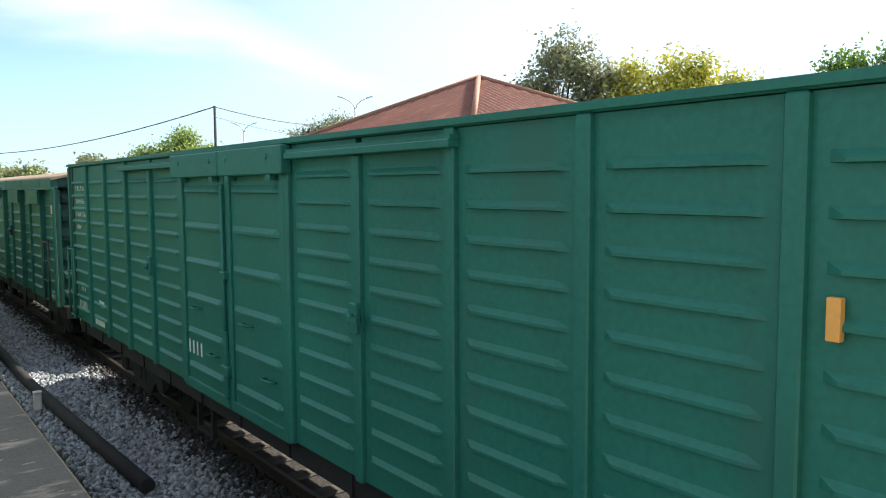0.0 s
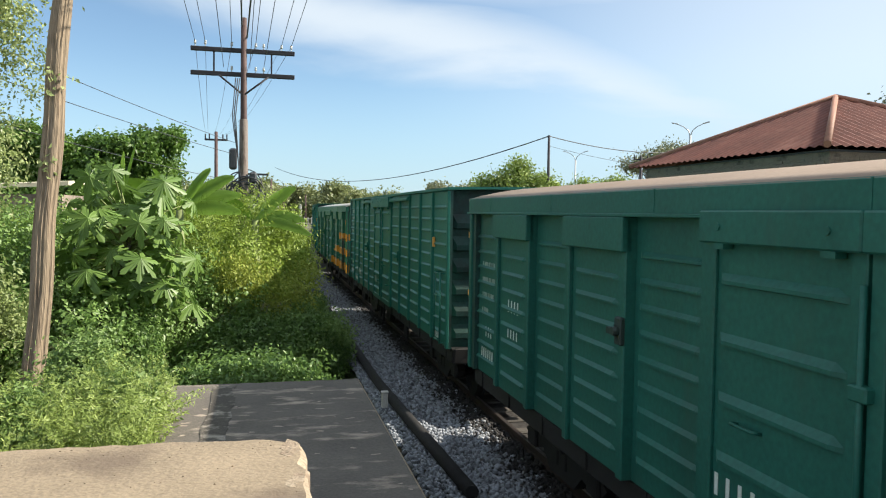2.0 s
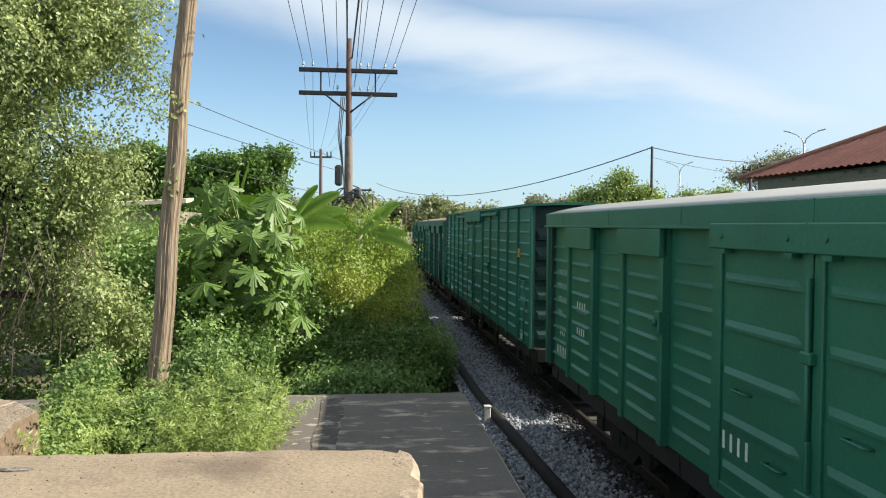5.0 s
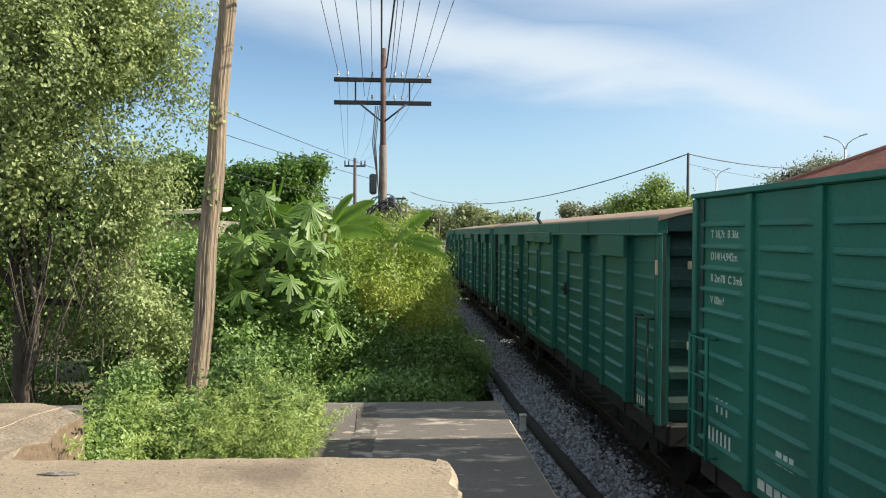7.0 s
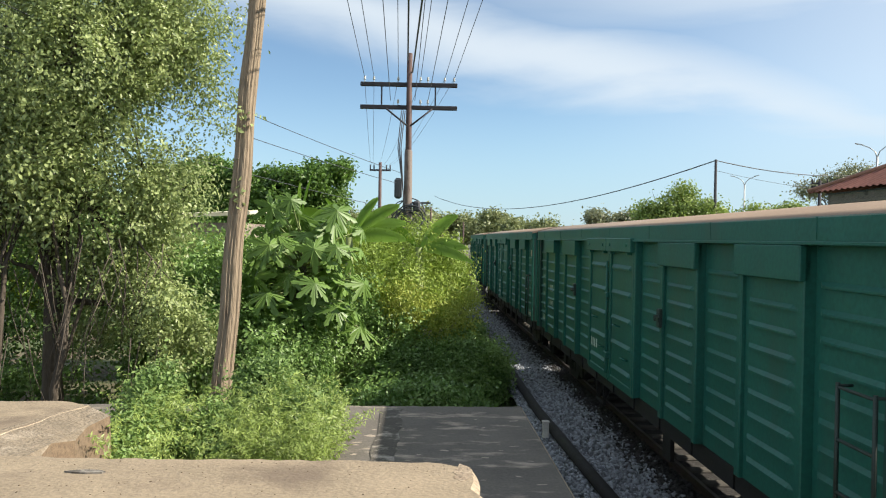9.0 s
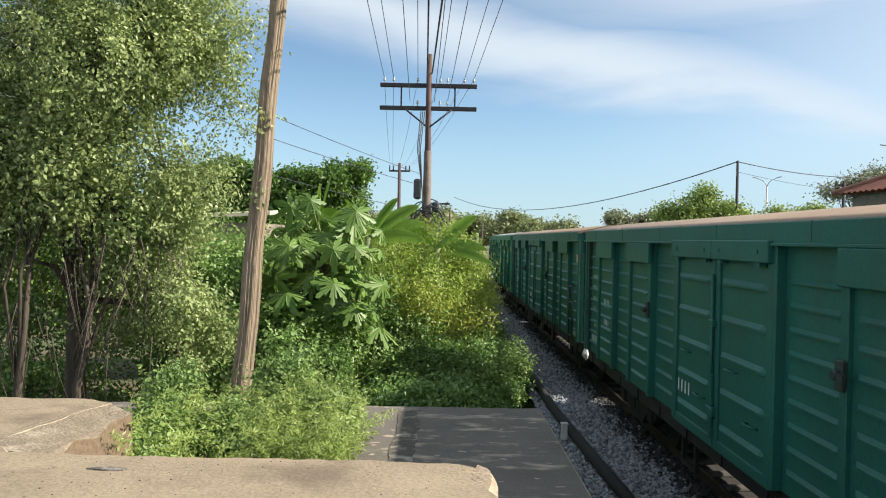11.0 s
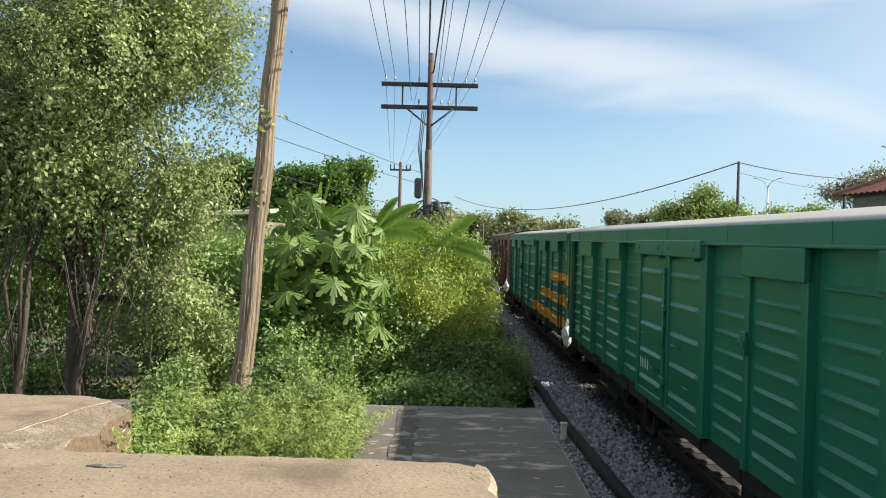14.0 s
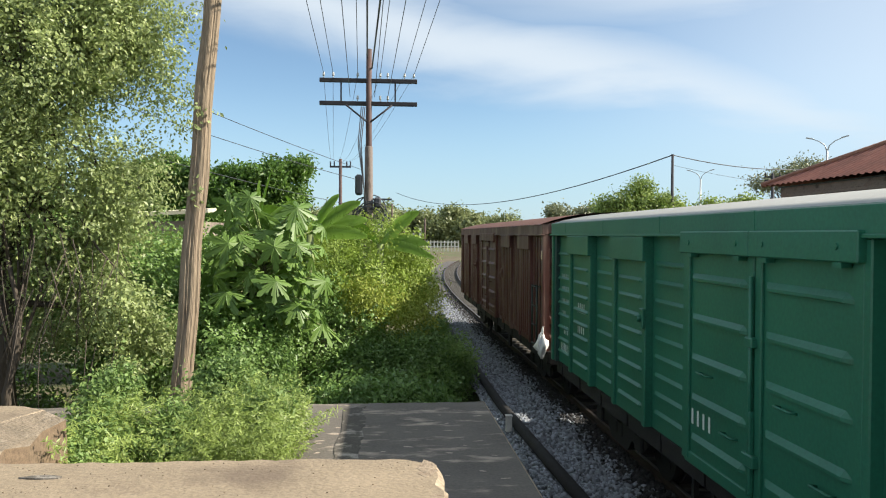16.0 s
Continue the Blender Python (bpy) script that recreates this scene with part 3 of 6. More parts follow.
def build_platforms():
    rough_slab("pavement_low", [(-5.0, -8), (1.26, -8), (1.26, 9.28), (-5.0, 9.2)], -0.6, 1.12, M_PLAT, M_CONC_EDGE, "lower concrete platform with flaking brown screed", 0.03, 3, "platform")
    # goods platform on which the camera stands: rounded outer corner, broken back corner
    arc = [(0.07 + 0.30 * math.cos(radians(a)), 4.75 + 0.30 * math.sin(radians(a))) for a in (0, 18, 36, 54, 72, 90)]
    out = [(-12, -8), (0.40, -8), (0.385, 2.6)] + arc + [(-1.05, 5.1), (-2.0, 5.09), (-2.85, 5.12), (-3.07, 5.38), (-2.97, 5.9), (-2.86, 6.35), (-2.82, 6.62), (-3.0, 6.79), (-12, 6.87)]
    rough_slab("pavement_high", out, -0.6, 1.68, M_CONC, M_CONC_EDGE, "high goods platform of sunlit worn concrete with chipped edges", 0.026, 5, "platform")
    # broken corner piece that has dropped and tilted, and grit on the top
    bm = bmesh.new()
    tp = [(-3.16, 5.2, 1.684), (-2.66, 5.16, 1.64), (-2.64, 5.4, 1.585), (-2.67, 5.62, 1.62), (-2.60, 5.85, 1.58), (-2.64, 6.15, 1.61), (-2.58, 6.45, 1.63), (-2.86, 6.62, 1.684), (-2.98, 6.2, 1.684), (-3.08, 5.9, 1.684), (-3.12, 5.6, 1.684)]
    up = [bm.verts.new(p) for p in tp]
    dn = [bm.verts.new((p[0] + 0.03, p[1], 0.9)) for p in tp]
    bm.faces.new(up)
    bm.faces.new(dn[::-1])
    for i in range(len(tp)):
        bm.faces.new((dn[i], dn[(i + 1) % len(tp)], up[(i + 1) % len(tp)], up[i])).material_index = 1
    solid("broken_corner", bm, (M_BROKEN, M_GRIT), "cracked and sunken corner of the high platform", "concrete slab", kind="structure")
    bm = bmesh.new()
    r2 = random.Random(44)
    for _ in range(260):
        x, y = r2.uniform(-3.2, 0.3), 5.0 - abs(r2.gauss(0, 0.7))
        r = 0.002 + 0.006 * r2.random() ** 2.5
        bmesh.ops.create_icosphere(bm, subdivisions=1, radius=r, matrix=Matrix.Translation((x, y, 1.681)) @ Matrix.Diagonal((1, r2.uniform(0.6, 1.4), 0.6, 1)))
    solid("grit", bm, M_GRIT, "scattered brown grit and crumbs on the concrete", "grit", kind="stuff")
    for x, y, r in ((-2.05, 4.75, 0.07), (-2.9, 3.75, 0.11)):
        bm = bmesh.new()
        k = 12
        prism(bm, [(x + 1.7 * r * r2.uniform(0.6, 1.2) * math.cos(j * math.tau / k), y + 0.55 * r * r2.uniform(0.6, 1.2) * math.sin(j * math.tau / k)) for j in range(k)], 1.67, 1.69)
        solid("dirt_clod", bm, M_PATCH, "flattened dark clod of dirt on the concrete", "dirt", kind="stuff")
    # pale broken crust on the outer corner
    rr = random.Random(4)
    bm = bmesh.new()
    for _ in range(9):
        a = rr.uniform(0.0, 1.3)
        x, y = 0.05 + 0.27 * math.cos(a) + rr.uniform(-0.05, 0.02), 4.73 + 0.27 * math.sin(a) + rr.uniform(-0.05, 0.02)
        if rr.random() < 0.5:
            x, y = 0.32 + rr.uniform(-0.06, 0.03), rr.uniform(3.1, 4.8)
        k = 7
        r = rr.uniform(0.03, 0.075)
        prism(bm, [(x + r * rr.uniform(0.5, 1.2) * math.cos(j * math.tau / k), y + 1.8 * r * rr.uniform(0.5, 1.2) * math.sin(j * math.tau / k)) for j in range(k)], 1.66, 1.6815 + rr.uniform(0.0, 0.0015))
    solid("broken_crust", bm, M_CONC_EDGE, "pale flakes of broken crust on the platform corner", "concrete flakes", kind="stuff")
    # the deck's true height and distance
    up_m = Matrix.Translation((0, 0, 3.16)) @ Matrix.Scale(0.88, 4) @ Matrix.Translation((0, 0, -3.16))
    for ob in bpy.data.objects:
        if ob.name.startswith(("pavement_high", "broken_corner", "grit", "dirt_clod", "broken_crust")):
            ob.data.transform(up_m)
    bm = bmesh.new()
    ring = [(-0.44 + r2.uniform(-0.02, 0.02), 5.14 + 0.17 * k) for k in range(24)] + [(-0.20 + r2.uniform(-0.025, 0.025), 9.05 - 0.17 * k) for k in range(24)]
    prism(bm, ring[::-1], 1.09, 1.127)
    bmesh.ops.recalc_face_normals(bm, faces=bm.faces)
    solid("mortar_strip", bm, M_PATCH, "rough grey mortar strip patched into the low platform", "paving patch", kind="structure")
    # thin pale flakes of old screed on the lower platform
    bm = bmesh.new()
    for _ in range(70):
        x, y = rr.uniform(-1.2, 1.2), rr.uniform(5.2, 9.2)
        k = 9
        r = rr.uniform(0.006, 0.024) * (1.8 if x < -0.45 else 1)
        st = rr.uniform(1.2, 3.5)
        tilt = rr.uniform(-0.4, 0.4)
        prism(bm, [(x + st * r * rr.uniform(0.4, 1.3) * math.cos(-j * math.tau / k), y + tilt * st * r * math.cos(j * math.tau / k) - r * rr.uniform(0.4, 1.2) * math.sin(-j * math.tau / k) * -1) for j in range(k)][::1], 1.11, 1.1205 + rr.uniform(0, 0.001))
    bmesh.ops.recalc_face_normals(bm, faces=bm.faces)
    solid("screed_flakes", bm, M_FLAKE, "thin pale flakes of old screed on the lower platform", "concrete flakes", kind="stuff")
    bm = bmesh.new()
    path_tube(bm, [(2.42, 8.2, 0.0), (2.30, 11.0, 0.01), (2.2, 14, 0.0), (2.2, 30, -0.02)], [0.085] * 4, 10)
    solid("edge_beam", bm, M_BEAM, "dark tarred beam lying along the ballast edge", "kerb", kind="structure")
    p = thing("marker_post", "small white concrete marker post beside the platform edge", "marker post", at=pose(2.08, 12.4, 0))
    part("post", boxm(-0.05, 0.05, -0.045, 0.045, -0.2, 0.17, bevel=0.012), M_POSTW, p)
    part("cap", boxm(-0.06, 0.06, -0.055, 0.055, 0.172, 0.2, bevel=0.008), M_POSTW, p)


# ---------------------------------------------------------------- wagons
EDGES = [0.0, 1.34, 2.48, 3.59, 4.68, 5.77, 7.0]
ZB = 1.06


def pressed_sheet(x, y0, y1, z0, z1, zs, h, d, inset=0.075, thick=0.05):
    """A sheet facing -x in one piece, with pressed horizontal ribs centred at the heights zs."""
    bm = bmesh.new()
    t = min(0.07, (y1 - y0) * 0.2)
    cols = [(y0, 0), (y0 + inset, 0), (y0 + inset + t, 1), (y1 - inset - t, 1), (y1 - inset, 0), (y1, 0)]
    rows = [(z0, 0)]
    for z in zs:
        rows += [(z - h * 0.5, 0), (z - h * 0.4, 1), (z - h * 0.08, 1), (z + h * 0.5, 0)]
    rows.append((z1, 0))
    g = [[bm.verts.new((x - d * a * b, y, z)) for y, a in cols] for z, b in rows]
    for r, q in zip(g, g[1:]):
        for i in range(len(cols) - 1):
            bm.faces.new((r[i], q[i], q[i + 1], r[i + 1]))
    back = [bm.verts.new((x + thick, y, z)) for y, z in ((y0, z0), (y1, z0), (y1, z1), (y0, z1))]
    bm.faces.new(back)
    bm.faces.new([r[0] for r in g][::-1] + [back[0], back[3]])
    bm.faces.new([r[-1] for r in g] + [back[2], back[1]])
    bm.faces.new(g[0] + [back[1], back[0]])
    bm.faces.new(g[-1][::-1] + [back[3], back[2]])
    bmesh.ops.recalc_face_normals(bm, faces=bm.faces)
    return bm


def side_parts(kind, P):
    """Parts of one side of a wagon, in the wagon's own space, on its -x side: (name, bmesh, material, label)."""
    paint = P["paint"]
    made = []
    ztop = 3.15 if kind != "high" else 3.50
    for sgn in (-1, 1):
        for i in range(1, 6):
            a, b = EDGES[i], EDGES[i + 1]
            y0, y1 = (a, b) if sgn > 0 else (-b, -a)
            deep = 0.05 if kind != "high" and i in (1, 3, 5) else 0.0
            xf = -1.352 + deep
            high = ztop - (0.34 if kind != "high" and i in (2, 4) else 0.1 if kind != "high" else 0.2)
            zs = [] if P.get("corrugated") else [ZB + 0.2 + 0.2 * k for k in range(int((high - ZB - 0.2) / 0.2) + 1)]
            bm = pressed_sheet(xf, y0 + 0.045, y1 - 0.045, ZB + 0.006, ztop, zs, 0.052, 0.03)
            if P.get("corrugated"):
                k = 5
                for j in range(k):
                    c = y0 + (j + 0.5) * (y1 - y0) / k
                    box(bm, xf - 0.03, xf + 0.002, c - 0.05, c + 0.05, ZB + 0.1, ztop - 0.02, bevel=0.012)
            made.append(("panel", bm, paint, ""))
        for i in range(1, 7):
            y = EDGES[i] * sgn
            w = 0.05
            c = y - sgn * (w if i == 6 else 0)
            bm = boxm(-1.395, -1.26 if i < 6 else -1.345, c - w, c + w, ZB, ztop + 0.002 if kind != "high" or i > 2 else 3.385, bevel=0.01)
            made.append(("post", bm, paint, ""))
        if kind != "high":
            for i in (2, 4):
                a, b = sorted((EDGES[i] * sgn, EDGES[i + 1] * sgn))
                bm = boxm(-1.432, -1.34, a - 0.05, b + 0.05, 2.875, 3.148, bevel=0.008)
                made.append(("cover_plate", bm, paint, ""))
        else:
            a, b = sorted((EDGES[1] * sgn + sgn * 0.1, EDGES[3] * sgn + sgn * 0.07))
            bm = boxm(-1.445, -1.345, a, b, 3.385, 3.435, bevel=0.006)
            box(bm, -1.43, -1.345, a, b, 3.435, 3.46)
            made.append(("door_rail", bm, paint, ""))
        # pivoting latch on the post
        y = sgn * 2.48
        bm = boxm(-1.43, -1.385, y - 0.055, y + 0.055, 2.14, 2.36, bevel=0.01)
        tube(bm, (-1.42, y, 2.25), (-1.475, y, 2.25), 0.042, 0.034, 10)
        box(bm, -1.465, -1.435, *sorted((y - 0.02 * sgn, y + 0.12 * sgn)), 2.22, 2.27)
        made.append(("latch", bm, M_HANDLE if paint is M_DARK else paint, "pivoting latch on the post"))
        # door leaf
        y0, y1 = (0.012, 1.33) if sgn > 0 else (-1.33, -0.012)
        dz = [ZB + 0.24 + 0.37 * k for k in range(int((ztop - 0.12 - ZB - 0.24) / 0.37) + 1)]
        bm = pressed_sheet(-1.372, y0, y1, ZB + 0.02, ztop - 0.02, dz, 0.072, 0.036, inset=0.13)
        for c in (y0 + 0.05, y1 - 0.05):
            box(bm, -1.40, -1.365, c - 0.05, c + 0.05, ZB + 0.02, ztop - 0.02, bevel=0.008)
        box(bm, -1.392, -1.36, y0, y1, ZB - 0.02, ZB + 0.09, bevel=0.008)
        made.append(("door_leaf", bm, paint, ""))
        if kind == "high":
            bm = boxm(-1.46, -1.36, *((y0, y1 + 0.08) if sgn > 0 else (y0 - 0.08, y1)), 3.27, 3.505, bevel=0.01)
            for c in (y0 + 0.2, y1 - 0.2):
                tube(bm, (-1.45, c, 3.42), (-1.468, c, 3.42), 0.026, 0.026, 8)
                box(bm, -1.45, -1.39, c - 0.05, c + 0.05, 3.225, 3.27)
        else:
            bm = boxm(-1.455, -1.36, y0 - 0.01, y1 + 0.01, 3.0, 3.2, bevel=0.01)
            for c in (y0 + 0.2, y1 - 0.2):
                tube(bm, (-1.45, c, 3.10), (-1.465, c, 3.10), 0.024, 0.024, 8)
                box(bm, -1.45, -1.38, c - 0.05, c + 0.05, 2.965, 3.0)
        made.append(("door_hood", bm, paint, ""))
        for c, z in ((y0 + 0.4, 1.5), (y1 - 0.45, 1.92)):
            bm = bmesh.new()
            path_tube(bm, [(-1.37, c - 0.11, z), (-1.43, c - 0.10, z + 0.01), (-1.43, c + 0.10, z + 0.01), (-1.37, c + 0.11, z)], [0.011] * 4, 6)
            made.append(("door_handle", bm, paint, ""))
    bm = bmesh.new()
    tube(bm, (-1.425, 0.0, ZB + 0.1), (-1.425, 0.0, ztop - 0.3), 0.017, 0.017, 8)
    box(bm, -1.45, -1.38, -0.09, 0.09, ZB + 0.32, ZB + 0.42, bevel=0.01)
    box(bm, -1.45, -1.38, -0.06, 0.06, 2.3, 2.38, bevel=0.01)
    box(bm, -1.44, -1.40, -0.03, 0.03, ZB + 0.1, ZB + 0.75, bevel=0.008)
    made.append(("lock_bar", bm, paint, ""))
    if kind == "high":
        bm = boxm(-1.385, -1.28, -7.0, 7.0, 3.505, 3.56, bevel=0.012)
        for j in range(48):
            c = -6.9 + j * 13.8 / 47
            box(bm, -1.392, -1.38, c - 0.01, c + 0.01, 3.522, 3.54)
        made.append(("top_rail", bm, paint, ""))
    else:
        bm = boxm(-1.405, -1.29, -7.0, 7.0, 3.168, 3.36, bevel=0.012)
        box(bm, -1.43, -1.36, -7.02, 7.02, 3.15, 3.178, bevel=0.005)
        for j in range(7):
            c = -6.0 + j * 2.0
            box(bm, -1.4085, -1.40, c - 0.006, c + 0.006, 3.19, 3.355)
        made.append(("fascia", bm, paint, ""))
    # ladder at the end
    for end in ((-1, 1) if kind == "high" else (-1,)):
        bm = bmesh.new()
        ya, yb = sorted((end * 6.84, end * 6.42))
        for y in (ya, yb):
            tube(bm, (-1.46, y, 1.12), (-1.46, y, 2.24), 0.016, 0.016, 6)
            for z in (1.14, 2.22):
                tube(bm, (-1.46, y, z), (-1.36, y, z), 0.012, 0.012, 6)
        for j in range(4):
            tube(bm, (-1.46, ya, 1.16 + j * 0.35), (-1.46, yb, 1.16 + j * 0.35), 0.013, 0.013, 6)
        made.append(("ladder", bm, paint if kind == "high" else M_HANDLE, "grab ladder of round bar"))
    # sole bar
    bm = boxm(-1.29, -1.16, -6.98, 6.98, 0.84, ZB, bevel=0.01)
    for j in range(13):
        c = -6.6 + j * 1.1
        box(bm, -1.31, -1.16, c - 0.03, c + 0.03, 0.86, ZB)
    made.append(("sole_bar", bm, M_UNDER, "sooty black sole bar"))
    return made


def roof_mesh(kind):
    bm = bmesh.new()
    n = 14
    hi, lo = (3.58, 3.555) if kind == "high" else (3.545, 3.355)
    sec = [(-1.40 + 2.8 * i / n, lo + (hi - lo) * (1 - (abs(2 * i / n - 1)) ** 2.1)) for i in range(n + 1)]
    a = [bm.verts.new((x, -7.02, z)) for x, z in sec]
    b = [bm.verts.new((x, 7.02, z)) for x, z in sec]
    c = [bm.verts.new((x, -7.02, z - 0.04)) for x, z in sec]
    d = [bm.verts.new((x, 7.02, z - 0.04)) for x, z in sec]
    for i in range(n):
        bm.faces.new((a[i], a[i + 1], b[i + 1], b[i])).smooth = True
        bm.faces.new((c[i], d[i], d[i + 1], c[i + 1]))
        bm.faces.new((a[i], c[i], c[i + 1], a[i + 1]))
        bm.faces.new((b[i], b[i + 1], d[i + 1], d[i]))
    bm.faces.new((a[0], b[0], d[0], c[0]))
    bm.faces.new((a[n], c[n], d[n], b[n]))
    return bm


def brown_roof_mesh():
    bm = bmesh.new()
    n, m = 12, 140
    rows = []
    for j in range(m + 1):
        y = -7.02 + 14.04 * j / m
        w = 0.028 * (0.5 + 0.5 * math.cos(j * math.tau / 5))
        rows.append([bm.verts.new((-1.42 + 2.84 * i / n, y, 3.33 + 0.22 * (1 - abs(2 * i / n - 1) ** 2.4) + w)) for i in range(n + 1)])
    for r, q in zip(rows, rows[1:]):
        for i in range(n):
            bm.faces.new((r[i], r[i + 1], q[i + 1], q[i])).smooth = True
    return bm


def bogie_parts():
    made = []
    for s in (-1, 1):
        bm = bmesh.new()
        x = s * 0.86
        out = [(-1.15, 0.50), (-0.95, 0.34), (-0.55, 0.42), (-0.35, 0.24), (0.35, 0.24), (0.55, 0.42), (0.95, 0.34), (1.15, 0.50), (0.95, 0.60), (0.45, 0.74), (-0.45, 0.74), (-0.95, 0.60)]
        lo = [bm.verts.new((x - 0.06, a, b)) for a, b in out]
        hi = [bm.verts.new((x + 0.06, a, b)) for a, b in out]
        bm.faces.new(lo[::-1])
        bm.faces.new(hi)
        for i in range(len(out)):
            bm.faces.new((lo[i], lo[(i + 1) % len(out)], hi[(i + 1) % len(out)], hi[i]))
        bmesh.ops.recalc_face_normals(bm, faces=bm.faces)
        for y in (-0.875, 0.875):
            box(bm, x - 0.1, x + 0.1, y - 0.14, y + 0.14, 0.36, 0.58, bevel=0.02)
        for y in (-0.12, 0.12):
            tube(bm, (x, y, 0.36), (x, y, 0.62), 0.075, 0.075, 8)
        made.append(("side_frame", bm))
    bm = boxm(-1.0, 1.0, -0.17, 0.17, 0.56, 0.80, bevel=0.03)
    made.append(("bolster", bm))
    return made


def wheelset_mesh():
    bm = bmesh.new()
    tube(bm, (-0.95, 0, 0), (0.95, 0, 0), 0.065, 0.065, 8)
    for s in (-1, 1):
        tube(bm, (s * 0.46, 0, 0), (s * 0.49, 0, 0), 0.445, 0.445, 24)
        tube(bm, (s * 0.488, 0, 0), (s * 0.60, 0, 0), 0.42, 0.415, 24)
        for k in range(4):
            a = k * math.pi / 2
            tube(bm, (s * 0.61, 0.25 * math.cos(a), 0.25 * math.sin(a)), (s * 0.595, 0.25 * math.cos(a), 0.25 * math.sin(a)), 0.06, 0.06, 8)
    return bm


def end_parts(P):
    """End wall on the -y end with deep pressed ribs, plus coupler."""
    made = []
    top = 3.54 if P.get("tall") else 3.34
    bm = pressed_sheet(-6.80, -1.30, 1.30, ZB, top, [ZB + 0.24 + 0.345 * k for k in range(6)], 0.24, 0.05, inset=0.03)
    bmesh.ops.rotate(bm, cent=(0, 0, 0), matrix=Matrix.Rotation(math.pi / 2, 3, "Z"), verts=bm.verts)
    # end wall and posts wear P's end colour, where gap shade is painted in
    for x in (-1.335, 1.335):
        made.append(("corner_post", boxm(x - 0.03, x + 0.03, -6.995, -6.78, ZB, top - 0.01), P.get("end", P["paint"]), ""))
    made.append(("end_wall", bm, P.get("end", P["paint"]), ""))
    bm = boxm(-0.16, 0.16, -7.30, -6.6, 0.72, 0.98, bevel=0.02)
    box(bm, -0.12, 0.12, -7.46, -7.25, 0.74, 0.97, bevel=0.03)
    made.append(("coupler", bm, M_UNDER, "knuckle coupler"))
    bm = boxm(-1.25, 1.25, -7.0, -6.85, 0.82, ZB, bevel=0.015)
    made.append(("head_stock", bm, M_UNDER, ""))
    bm = bmesh.new()
    path_tube(bm, [(-0.95, -7.0, 1.02), (-0.95, -7.16, 1.02), (-0.35, -7.16, 1.02), (-0.35, -7.02, 1.0)], [0.012] * 4, 6)
    made.append(("uncoupling_lever", bm, M_POSTW, "pale uncoupling lever"))
    return made


def lettering(parent, text, y, z, size, name="lettering", x=-1.357):
    cu = bpy.data.curves.new(name, "FONT")
    cu.body, cu.size, cu.extrude = text, size, 0.001
    cu.materials.append(M_LETTER)
    ob = new(name, cu)
    ob.parent = parent
    ob.matrix_basis = pose(x, y, z, 90, 0, -90)
    return ob


def bars(parent, y, z, h, widths, gap=0.03, x=-1.357, name="number_bar", m=None):
    """Painted bars in place of figures, reading away from y."""
    for w in widths:
        part(name, boxm(x - 0.002, x + 0.002, y - w, y, z, z + h), m or M_LETTER, parent)
        y -= w + gap


